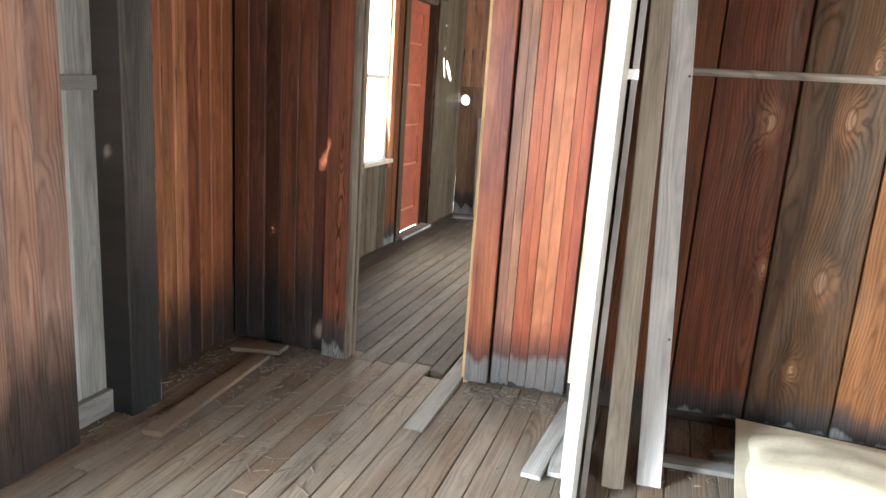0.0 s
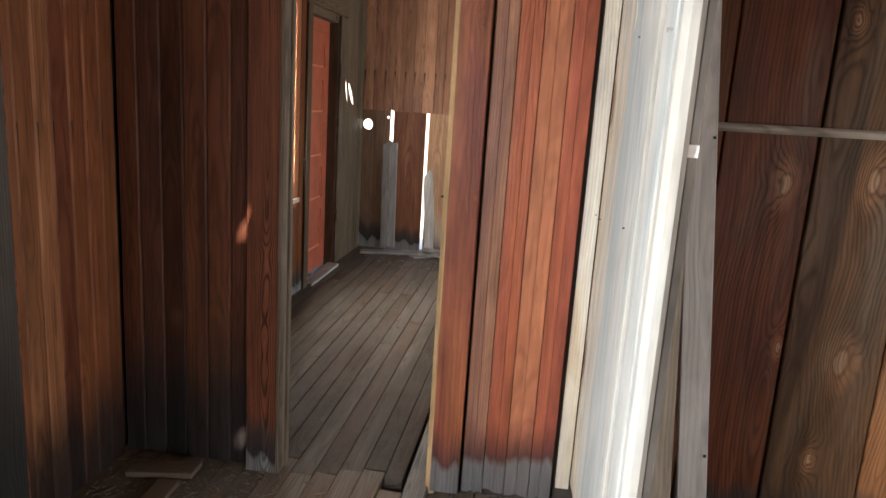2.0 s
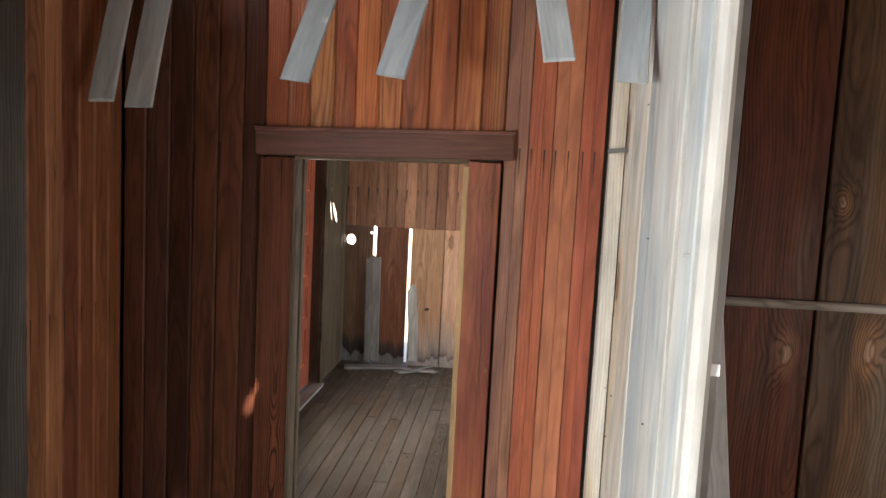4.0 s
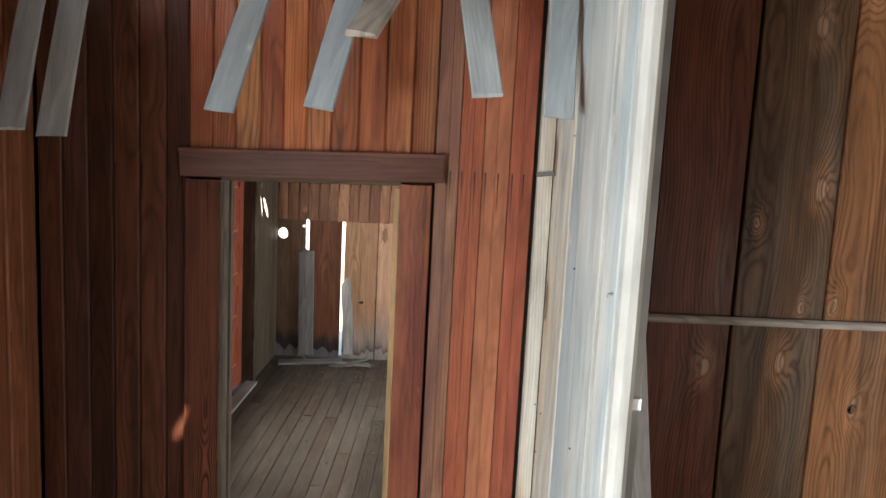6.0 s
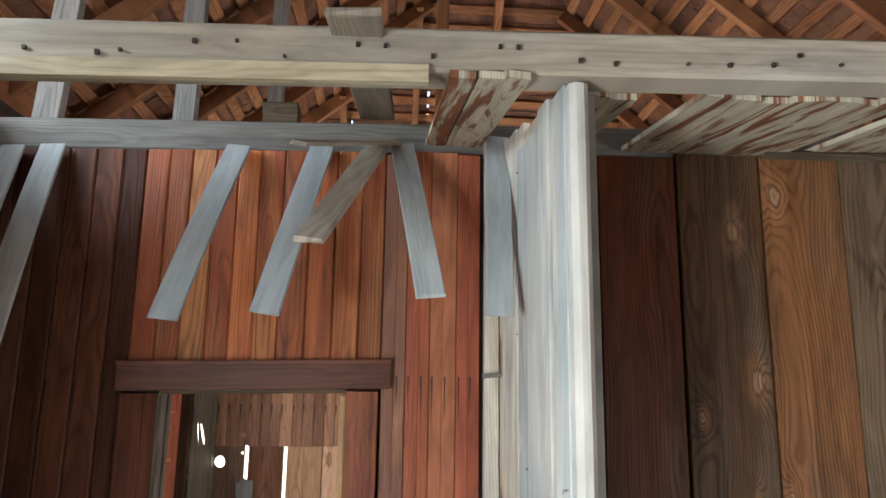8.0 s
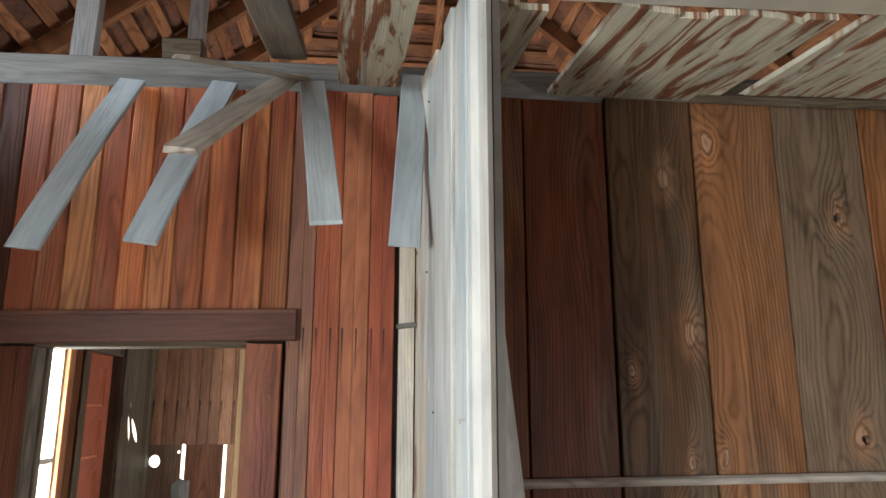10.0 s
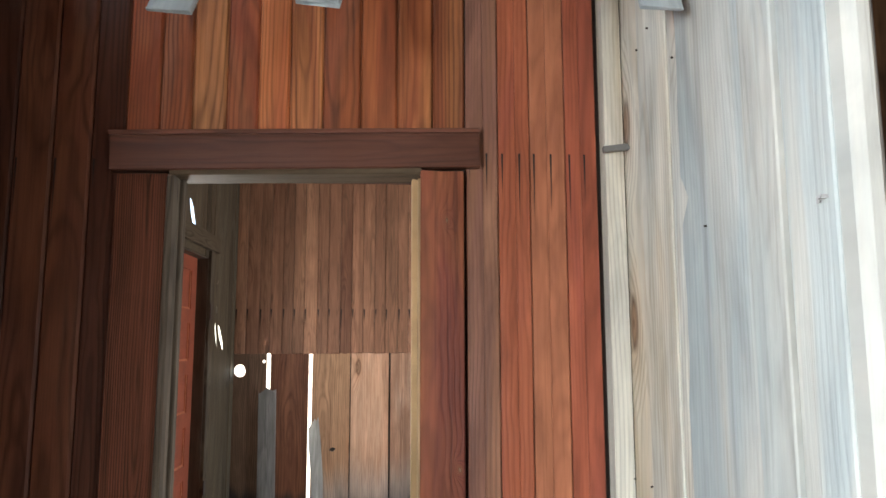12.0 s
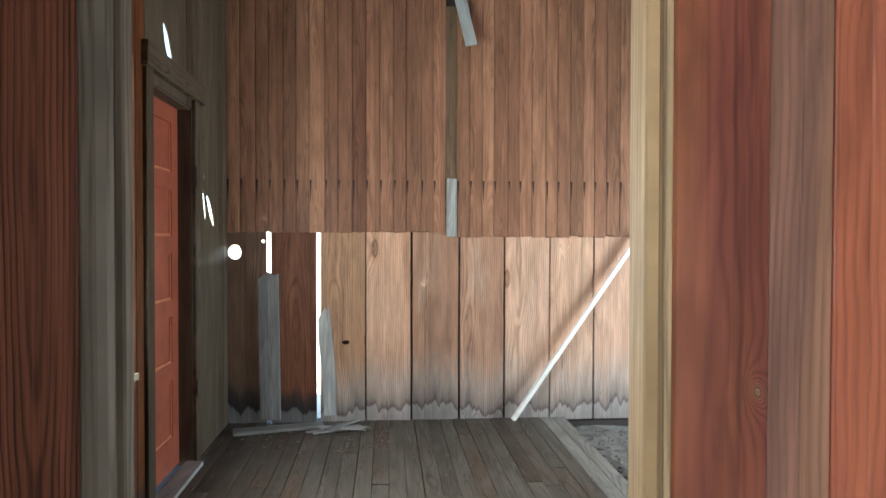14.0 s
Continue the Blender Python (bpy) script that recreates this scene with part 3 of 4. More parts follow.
# partition with the doorway: studs and backing, then its boards
wall_door = structure("wall_north", boxes_bm([
    (-2.02, 3.325, 0.0, DOOR[0] - 0.02, 3.43, 2.83), (DOOR[1] + 0.02, 3.325, 0.0, 0.20, 3.43, 2.87), (DOOR[0] - 0.02, 3.325, DOOR[3] + 0.02, DOOR[1] + 0.02, 3.43, 2.85),
    (0.20, 3.345, 0.0, RIGHT_X, 3.43, 2.90)]), M_DARK, "board partition wall with an open doorway", "wall")
board_wall(wall_door, "-y", LEFT_X, -1.47, WALL_Y, 0.01, 2.835, 0.088, 0.022, M_TG_SHADED, seed=3, z_slope=0.026)
board_wall(wall_door, "-y", -1.47, -0.58, WALL_Y, 2.02, 2.85, 0.088, 0.022, M_TG_TOP, seed=4, z_slope=0.026)
rr = random.Random(14)
RED = [-0.578, -0.490, -0.404, -0.307, -0.220]
for i, (a, b) in enumerate(zip(RED, RED[1:])):
    foot = 0.03 + rr.uniform(-0.01, 0.02)
    half = (b - a) * rr.uniform(0.45, 0.55)
    for k, (p, q) in enumerate(((a, a + half), (a + half, b))):
        place_board(wall_door, "-y", p, WALL_Y, foot, q - p - (0.0001, 0.0022)[k], 2.84 + 0.026 * (a + 0.6), 0.022, M_TG_REDS[i], rng=rr, ragged=(0.012, 0.0), bevel=(0.0016, 0.0024)[k], jitter=0.0006)
# wide boards of the neighbouring room
rng = random.Random(5)
WIDE = [-0.13, 0.247, 0.563, 0.905, 1.236, 1.60, 1.93, 2.26, 2.60]
WIDE_HOLES = {3: [(0.145, 1.147, 0.016, 0.020, 0.2, 0.25)], 4: [(0.235, 1.60, 0.017, 0.018, 0.0, 0.2), (0.228, 2.42, 0.020, 0.020, 0.3, 0.25)]}
for i, (a, b) in enumerate(zip(WIDE, WIDE[1:])):
    place_board(wall_door, "-y", a, 3.315, 0.06 + rng.uniform(-0.01, 0.02), b - a - 0.008, 2.83 + 0.012 * i, 0.026, M_WIDES.get(i, M_WIDE), name="wide_board", holes=WIDE_HOLES.get(i), rng=rng, tilt=rng.uniform(-0.06, 0.06), ragged=(0.008, 0.0))
board_wall(wall_door, "+y", RIGHT_X, LEFT2_X, 3.452, 0.0, 3.0, 0.30, 0.02, M_WIDE, openings=[(DOOR[0] - 0.02, DOOR[1] + 0.02, -0.1, DOOR[3] + 0.02)], seed=6)

# far wall: open between some boards, cladding outside the rest
wall_far = structure("wall_far", boxes_bm([
    (LEFT2_X, 7.79, -0.30, RIGHT_X, 7.90, -0.01), (LEFT2_X, 7.785, 3.05, RIGHT_X, 7.90, 3.20), (-1.40, 7.80, -0.01, RIGHT_X, 7.84, 3.05), (LEFT2_X, 7.80, 1.46, -1.40, 7.84, 3.05)]),
    M_DARK, "far outside wall of upright boards with open gaps", "wall")
board_wall(wall_far, "-y", LEFT2_X, -0.568, FAR_Y - 0.022, 1.415, 3.17, 0.098, 0.02, M_TG_FAR, seed=8, ragged=(0.006, 0.0))
board_wall(wall_far, "-y", -0.487, RIGHT_X, FAR_Y - 0.022, 1.385, 3.20, 0.098, 0.02, M_TG_FAR, seed=9, ragged=(0.012, 0.0))
LOW = [-2.18, -1.862, -1.502, -1.164, -0.819, -0.457, -0.112, 0.237, 0.581, 0.93, 1.29, 1.64, 1.98, 2.30, 2.60]
GAPS = [0.034, 0.030, 0.010, 0.014, 0.016, 0.014, 0.010, 0.012, 0.01, 0.01, 0.01, 0.01, 0.01, 0.0]
for i, (a, b) in enumerate(zip(LOW, LOW[1:])):
    holes = {0: [(0.056, 1.285, 0.050, 0.056, 0.0, 0.08), (0.262, 1.365, 0.014, 0.014, 0, 0.2)], 2: [(0.185, 0.61, 0.026, 0.018, 0.1, 0.2)]}.get(i)
    place_board(wall_far, "-y", a, FAR_Y, -0.02, b - a - GAPS[i], 1.46, 0.024, M_LOWS.get(i, M_WIDE_FAR), name="wide_board", holes=holes, rng=rng, tilt=rng.uniform(-0.12, 0.12) if i != 1 else -0.05)
facing("stud", 0.09, 0.03, (-0.525, FAR_Y - 0.012, 1.40), (-0.525, FAR_Y - 0.012, 3.10), (0, -1, 0), M_JAMB_B, wall_far)
facing("filler_board", 0.078, 0.02, (-0.527, FAR_Y - 0.040, 1.38), (-0.527, FAR_Y - 0.040, 1.815), (0, -1, 0), M_GREY, wall_far)

# outside wall of the far room with its window and door
WIN = (5.22, 5.70, 0.77, 2.15)
DR = (6.05, 6.82, 0.0, 2.14)
wall_left_far = structure("wall_left_far", boxes_bm([(LEFT2_X - 0.12, 3.43, -0.30, LEFT2_X - 0.03, 7.90, -0.01), (LEFT2_X - 0.12, 3.43, 3.0, LEFT2_X - 0.03, 7.90, 3.15)]), M_DARK, "outside wall of grey weathered boards", "wall")
board_wall(wall_left_far, "+x", 3.43, 5.12, LEFT2_X, 0.0, 3.08, 0.14, 0.03, M_WIDE, seed=21)
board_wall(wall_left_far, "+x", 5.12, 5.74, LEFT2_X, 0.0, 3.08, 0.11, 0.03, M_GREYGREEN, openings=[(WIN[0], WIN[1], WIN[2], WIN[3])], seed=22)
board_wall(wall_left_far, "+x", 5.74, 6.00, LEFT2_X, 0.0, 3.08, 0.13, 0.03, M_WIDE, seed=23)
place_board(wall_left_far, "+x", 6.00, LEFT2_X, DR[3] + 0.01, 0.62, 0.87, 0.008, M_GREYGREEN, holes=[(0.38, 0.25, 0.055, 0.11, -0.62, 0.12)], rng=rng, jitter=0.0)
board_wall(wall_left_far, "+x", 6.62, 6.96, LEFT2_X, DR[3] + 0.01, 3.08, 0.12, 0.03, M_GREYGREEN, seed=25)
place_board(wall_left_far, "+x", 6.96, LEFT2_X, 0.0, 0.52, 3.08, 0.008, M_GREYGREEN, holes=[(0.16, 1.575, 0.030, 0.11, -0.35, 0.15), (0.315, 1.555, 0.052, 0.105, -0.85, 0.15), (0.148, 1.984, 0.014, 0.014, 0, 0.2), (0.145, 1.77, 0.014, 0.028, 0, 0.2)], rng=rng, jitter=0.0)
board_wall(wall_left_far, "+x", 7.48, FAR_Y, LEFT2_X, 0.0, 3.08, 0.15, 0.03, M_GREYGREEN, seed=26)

# outside wall of the near room, window behind the walker
WIN_N = (-0.55, 0.65, 0.02, 2.00)
wall_left = structure("wall_left", boxes_bm([
    (-2.14, BACK_Y, -0.30, -2.05, WIN_N[0], 2.95), (-2.14, WIN_N[1], -0.30, -2.05, 3.43, 2.95), (-2.14, WIN_N[0], -0.30, -2.05, WIN_N[1], WIN_N[2]), (-2.14, WIN_N[0], WIN_N[3], -2.05, WIN_N[1], 2.95)]),
    M_DARK, "outside wall of upright brown boards, partly stripped", "wall")
board_wall(wall_left, "+x", BACK_Y, 1.72, LEFT_X, 0.0, 2.80, 0.10, 0.026, M_TG_SHADED, openings=[WIN_N], seed=31)
# Near-black board beside the recess, darker still towards the floor.
M_NEAR_BLACK = wood("near_black_board", [(0.05, 0.045, 0.04), (0.065, 0.052, 0.045)], grain=0.6, stain=BLACK, stain_h=1.2)
# Faded red boards, greyed further so the haze over them is in the colour.
M_LEFT = wood("hazed_faded_red_board", [(0.21, 0.12, 0.09), (0.25, 0.145, 0.11), (0.17, 0.11, 0.09)], grain=0.55, stain=BLACK, stain_h=0.7, grey=0.5, grey_col=(0.24, 0.23, 0.21))
board_wall(wall_left, "+x", 1.72, 2.08, -1.85, 0.0, 2.80, 0.115, 0.026, M_LEFT, seed=32)
board_wall(wall_left, "+x", 2.06, 2.36, -1.965, 0.10, 2.80, 0.125, 0.026, M_GREY, seed=33)
board_wall(wall_left, "+x", 2.33, 2.50, -1.83, 0.0, 2.80, 0.17, 0.14, M_NEAR_BLACK, seed=34)
facing("edge_strip", 0.185, 0.024, (-1.926, 2.503, 0.0), (-1.926, 2.503, 2.80), (0, 1, 0), M_CASING_D, wall_left)
facing("sill_board", 0.10, 0.05, (-1.93, 2.06, 0.05), (-1.93, 2.33, 0.05), (1, 0, 0), M_GREY, wall_left)
facing("cleat", 0.055, 0.02, (-1.945, 2.06, 1.322), (-1.945, 2.35, 1.327), (1, 0, 0), M_GREY, wall_left)
board_wall(wall_left, "+x", 2.50, 3.29, LEFT_X, 0.0, 2.82, 0.088, 0.026, wood("warm_brown_matchboard", [(0.17, 0.060, 0.03), (0.25, 0.095, 0.042), (0.13, 0.042, 0.024), (0.28, 0.125, 0.062)], grain=0.5, stain=BLACK, stain_h=0.55, streak_z=1.40, rough=0.5), seed=35)

# walls behind the walker and to the side, out of view, close the place
spots = ((-1.494, 3.30, 1.016), (-1.505, 3.30, 0.125))
wall_back = structure("wall_back", boxes_bm([(-2.14, BACK_Y - 0.12, -0.30, RIGHT_X + 0.12, BACK_Y - 0.03, -0.01), (-2.14, BACK_Y - 0.12, 2.86, RIGHT_X + 0.12, BACK_Y - 0.03, 2.98)]), M_DARK, "outside wall of plain brown boards", "wall")
board_wall(wall_back, "+y", RIGHT_X, -2.05, BACK_Y, 0.0, 2.9, 0.28, 0.03, M_PLASTER, seed=41)
# Right-wall openings are made up to seat the two fill lamps.
FILL_R = (5.9, 7.1, 0.40, 1.80)
wall_right = structure("wall_right", boxes_bm([
    (RIGHT_X, BACK_Y, -0.30, RIGHT_X + 0.12, -1.6, 3.0), (RIGHT_X, -1.6, -0.30, RIGHT_X + 0.12, -0.6, 0.30), (RIGHT_X, -1.6, 1.70, RIGHT_X + 0.12, -0.6, 3.0),
    (RIGHT_X, -0.6, -0.30, RIGHT_X + 0.12, FILL_R[0], 3.0), (RIGHT_X, FILL_R[1], -0.30, RIGHT_X + 0.12, 7.90, 3.0), (RIGHT_X, FILL_R[0], -0.30, RIGHT_X + 0.12, FILL_R[1], FILL_R[2]), (RIGHT_X, FILL_R[0], FILL_R[3], RIGHT_X + 0.12, FILL_R[1], 3.0)]),
    M_PLASTER, "unseen side wall with two openings added for fill light", "wall")

# stub of the partition that once parted the two rooms
STUB_A, STUB_B = Vector((-0.150, 3.29, 0)), Vector((-0.085, 2.43, 0))
stub_dir = (STUB_B - STUB_A).normalized()
stub_nrm = Vector((stub_dir.y, -stub_dir.x, 0)) * (1 if stub_dir.y < 0 else -1)
if stub_nrm.x > 0:
    stub_nrm = -stub_nrm
stub = structure("wall_stub", boxes_bm([(-0.205, 3.275, 0.10, -0.155, 3.335, 2.93)]), M_CREAM, "remaining stub of a cream and white board partition", "wall")


def stub_board(name, s0, s1, proud, z0, z1, material, thick=0.022, ragged=(0.01, 0.0)):
    mid = STUB_A + stub_dir * (s0 + s1) / 2 + stub_nrm * proud
    return facing(name, s1 - s0 - 0.002, thick, (mid.x, mid.y, z0), (mid.x, mid.y, z1), stub_nrm, material, stub, ragged=ragged)


stub_board("board", 0.0, 0.11, 0.0, 0.12, 2.90, M_CREAM)
stub_board("board", 0.11, 0.27, 0.003, 0.10, 2.88, M_CREAM)
stub_board("board", 0.27, 0.36, 0.0, 0.10, 2.87, M_CREAM)
stub_board("board", 0.36, 0.60, 0.0, 0.02, 2.83, M_CREAM)
# torn whitewashed layer over the cream boards, jagged along its free edge
layer = bmesh.new()
luv = layer.loops.layers.uv.new("UVMap")
left = []
zz = 0.02
while zz < 2.80:
    left.append((0.345 + 0.016 * noise.noise((zz * 2.1, 3.0, 0)) + 0.008 * noise.noise((zz * 9.0, 7.0, 0)) + (0.03 if 1.78 < zz < 1.86 else 0.0), zz))
    zz += 0.055
for front in (0.018, 0.002):
    prev = None
    for s, z in left:
        a, b = STUB_A + stub_dir * s + stub_nrm * front, STUB_A + stub_dir * 0.60 + stub_nrm * front
        cur = (layer.verts.new((a.x, a.y, z)), layer.verts.new((b.x, b.y, z)))
        if prev:
            f = layer.faces.new((prev[0], prev[1], cur[1], cur[0]) if front > 0.01 else (cur[0], cur[1], prev[1], prev[0]))
        prev = cur
lv = list(layer.verts)
half = len(lv) // 2
for i in range(0, half - 2, 2):
    layer.faces.new((lv[i], lv[i + 2], lv[half + i + 2], lv[half + i]))
for f in layer.faces:
    for lp in f.loops:
        lp[luv].uv = (lp.vert.co.y, lp.vert.co.z)
part("torn_layer", layer, M_WHITE, stub)
stub_board("board", 0.60, 0.70, 0.024, 0.02, 2.81, M_WHITE)
stub_board("board", 0.70, 0.82, 0.014, 0.02, 2.80, M_WHITE)
cap = STUB_A + stub_dir * 0.845
facing("end_post", 0.052, 0.075, (cap.x + 0.018, cap.y - 0.02, 0.0), (cap.x + 0.018, cap.y - 0.02, 2.79), (0.05, -1, 0), M_WHITE, stub, bevel=0.018)
back = STUB_A + stub_dir * 0.42 - stub_nrm * 0.075
facing("board", 0.80, 0.02, (back.x, back.y, 0.02), (back.x, back.y, 2.78), -stub_nrm, M_PLATE, stub)

hook_at = STUB_A + stub_dir * 0.80 + stub_nrm * 0.016
part("bent_nail", boxes_bm([(-0.012, -0.006, -0.002, 0.0, 0.006, 0.003), (-0.012, 0.002, -0.008, -0.008, 0.006, -0.002)]), M_PALE_GREY, stub, "small bent nail, bright metal").location = (hook_at.x, hook_at.y, 1.749)
rk = random.Random(31)
for _ in range(9):
    k = STUB_A + stub_dir * rk.uniform(0.04, 0.80) + stub_nrm * 0.0205
    h = rk.uniform(1.0, 2.7)
    part("nail", boxes_bm([(-0.003, -0.0018, -0.0018, 0.002, 0.0018, 0.0018)]), M_IRON, stub).location = (k.x, k.y, h)

# beams, ceiling remains
beam = structure("beam", board_bm(0.125, 4.75, 0.11, 0.01, segs=6), M_BEAM, "long pale ceiling beam with nail holes", "beam")
beam.matrix_world = Matrix.Translation((-2.13, 2.42, 2.875)) @ pose(0, 0, 0, 0, 88.4, 0)
rn = random.Random(3)
for i in range(22):
    x = -1.95 + i * 0.125 + rn.uniform(-0.05, 0.05)
    z = 2.80 + 0.028 * (x + 1.6) + rn.choice((0.0, 0.03)) + rn.uniform(-0.006, 0.006)
    r = rn.uniform(0.003, 0.006)
    part("nail", boxes_bm([(x - r, 2.410, z - r, x + r, 2.422, z + r)]), M_IRON, beam).matrix_world = Matrix.Identity(4)
part("edge_strip", boxes_bm([(-0.82, -0.012, -0.024, 0.82, 0.012, 0.024)]), M_STRIP, beam, "pale yellowish strip along the beam").matrix_world = pose(-1.29, 2.410, 2.758, 0, -1.6, 0)
plate = structure("wall_plate", board_bm(0.12, 4.75, 0.10, 0.006, segs=3), M_PLATE, "grey timber plate along the top of the wall", "beam")
plate.matrix_world = Matrix.Translation((-2.13, 3.335, 2.965)) @ pose(0, 0, 0, 0, 88.6, 0)
plate_far = structure("wall_plate_far", boxes_bm([(LEFT2_X, 7.62, 3.24, RIGHT_X, 7.72, 3.34), (LEFT2_X, 7.05, 3.22, RIGHT_X, 7.16, 3.33), (LEFT2_X, 5.2, 3.22, RIGHT_X, 5.31, 3.33)]), M_PLATE, "grey ceiling joists over the far room", "beam")
ceiling_bm = bmesh.new()
cuv = ceiling_bm.loops.layers.uv.new("UVMap")


def ceiling_board(x0, w, y0, y1, z0, z1, skew=0.0, drop=0.0):
    """One ceiling board from the beam (y0, z0) to the wall (y1, z1)."""
    vs = []
    jag = [random.uniform(-0.02, 0.02) for _ in range(2)]
    for dz in (0, 0.02):
        for x, y, z in ((x0 + skew, y0 + jag[0], z0), (x0 + w + skew, y0 + jag[1], z0), (x0 + w, y1, z1 - drop), (x0, y1, z1 - drop)):
            vs.append(ceiling_bm.verts.new((x, y, z + dz)))
    shift = random.uniform(0, 30)
    for idx in ((3, 2, 1, 0), (4, 5, 6, 7), (0, 1, 5, 4), (1, 2, 6, 5), (2, 3, 7, 6), (3, 0, 4, 7)):
        f = ceiling_bm.faces.new([vs[i] for i in idx])
        for lp in f.loops:
            lp[cuv].uv = (lp.vert.co.x * 1.0 + shift, lp.vert.co.y + shift)


random.seed(11)
for i, x in enumerate((-0.435, -0.36, -0.292)):
    ceiling_board(x, 0.068, 2.405, 3.285, 2.750 + 0.028 * (x + 2.13) - 0.022, 2.902, skew=0.02)
x = -0.03
while x < 2.5:
    w = random.uniform(0.085, 0.105)
    if not (0.13 < x < 0.26 or 0.93 < x < 1.02):
        ceiling_board(x, w - 0.003, 2.565 + random.uniform(-0.02, 0.02), 3.30, 2.812 + 0.026 * x + random.uniform(-0.004, 0.004), 2.91 + 0.012 * x, skew=-0.01)
    x += w
ceiling = structure("ceiling", ceiling_bm, M_PEEL, "remains of a board ceiling with peeling cream paint", "ceiling")

# ---- hip roof: rafters, battens, shingles ----
EX0, EX1, EY0, EY1, EZ, PITCH = -2.60, 3.00, -2.65, 8.00, 3.22, 0.80
roof = structure("roof", boxes_bm([(0.15, EY0 + 2.8, EZ + PITCH * 2.8 - 0.16, 0.25, EY1 - 2.8, EZ + PITCH * 2.8 - 0.02)]), M_ROOFWOOD, "hip roof of rafters, open battens and old wooden shingles", "roof")


def roof_plane(side):
    """Frame of a roof plane: origin at the eave's start, along the eave, up the slope, and the eave's length."""
    k = math.hypot(1, PITCH)
    if side == "left":
        return Vector((EX0, EY0, EZ)), Vector((0, 1, 0)), Vector((1, 0, PITCH)) / k, EY1 - EY0
    if side == "right":
        return Vector((EX1, EY1, EZ)), Vector((0, -1, 0)), Vector((-1, 0, PITCH)) / k, EY1 - EY0
    if side == "far":
        return Vector((EX0, EY1, EZ)), Vector((1, 0, 0)), Vector((0, -1, PITCH)) / k, EX1 - EX0
    return Vector((EX1, EY0, EZ)), Vector((-1, 0, 0)), Vector((0, 1, PITCH)) / k, EX1 - EX0


def sun_hole(place):
    """Where the ray that lights a place comes through the left roof plane: along the eave, up the slope."""
    p = Vector(place)
    k = (EZ + PITCH * (p.x - EX0) - p.z) / (PITCH * SUN_WAY.x - SUN_WAY.z)
    q = p - k * SUN_WAY
    return q.y - EY0, (q.x - EX0) * math.hypot(1, PITCH)


HOLES = [(*sun_hole(spots[0]), 0.022, 0.043), (*sun_hole(spots[1]), 0.018, 0.034)]
SLOPE_LEN = 2.8 * math.hypot(1, PITCH)
RUN = 1 / math.hypot(1, PITCH)
for side in ("left", "right", "far", "near"):
    o, e, s, length = roof_plane(side)
    nrm = e.cross(s) if e.cross(s).z > 0 else s.cross(e)
    a = 0.35
    while a < length:
        reach = min(SLOPE_LEN, a / RUN, (length - a) / RUN)
        if reach > 0.4 and not (side == "left" and any(-0.08 < a - h[0] < 0.45 for h in HOLES)):
            p0, p1 = o + e * a - nrm * 0.13, o + e * a + s * reach - nrm * 0.13
            facing("rafter", 0.055, 0.10, p0, p1, -nrm, M_ROOFWOOD, roof)
        a += 0.62
    b = 0.15
    while b < SLOPE_LEN:
        inset = b * RUN
        if length - 2 * inset > 0.3 and side in ("left", "far", "right"):
            cuts = [inset, length - inset]
            if side == "left":
                for h in HOLES:
                    if abs(b - h[1]) < 0.12:
                        cuts += [h[0] - 0.14, h[0] + 0.30]
            cuts.sort()
            for c0, c1 in zip(cuts[::2], cuts[1::2]):
                facing("batten", 0.07, 0.022, o + e * c0 + s * b - nrm * 0.024, o + e * c1 + s * b - nrm * 0.024, -nrm, M_ROOFWOOD, roof)
        b += 0.165
verts, faces = [], []
rs = random.Random(9)
for side in ("left", "right", "far", "near"):
    o, e, s, length = roof_plane(side)
    nrm = e.cross(s) if e.cross(s).z > 0 else s.cross(e)
    b = -0.2
    while b < SLOPE_LEN:
        inset = max(0.0, b * RUN) - 0.05
        a = inset
        while a < length - inset:
            w = rs.uniform(0.08, 0.19)
            if rs.random() < 0.018 and side in ("left", "far"):
                a += rs.uniform(0.008, 0.02)
            lift = rs.uniform(0.0, 0.006)
            if side == "left" and any(abs(a + w / 2 - h[0]) < 0.16 and abs(b + 0.08 - h[1]) < 0.16 for h in HOLES):
                a += w
                continue
            c = o + e * a + s * b + nrm * lift
            base = len(verts)
            for dn in (0, 0.012):
                for da, db in ((0, 0), (w + 0.001, 0), (w + 0.001, 0.168), (0, 0.168)):
                    verts.append(c + e * da + s * db + nrm * (dn + 0.008 * (1 - db / 0.168)))
            faces += [tuple(base + i for i in q) for q in ((0, 1, 2, 3), (7, 6, 5, 4), (0, 4, 5, 1), (1, 5, 6, 2), (2, 6, 7, 3), (3, 7, 4, 0))]
            a += w
        b += 0.16
shingle_me = bpy.data.meshes.new("shingles")
shingle_me.from_pydata([tuple(v) for v in verts], [], faces)
shingle_me.materials.append(M_SHINGLE)
shingles = new("shingles", shingle_me)
shingles.parent = roof
o, e, s, length = roof_plane("left")
# Unseen boards with holes, placed where they throw the two sun spots.
for ha, hb, hw, hh in HOLES:
    ob = part("roof_patch", hole_board_bm(0.62, 0.62, 0.006, [(0.31, 0.31, hw, hh, 0.15, 0.1)]), M_SHINGLE, roof)
    m = Matrix((e, e.cross(s) * -1, s)).transposed().to_4x4()
    ob.matrix_world = Matrix.Translation(o + e * (ha - 0.31) + s * (hb - 0.31) - (e.cross(s) if e.cross(s).z > 0 else s.cross(e)) * 0.004) @ m
tagged(shingles, "old wooden shingles", kind="stuff")
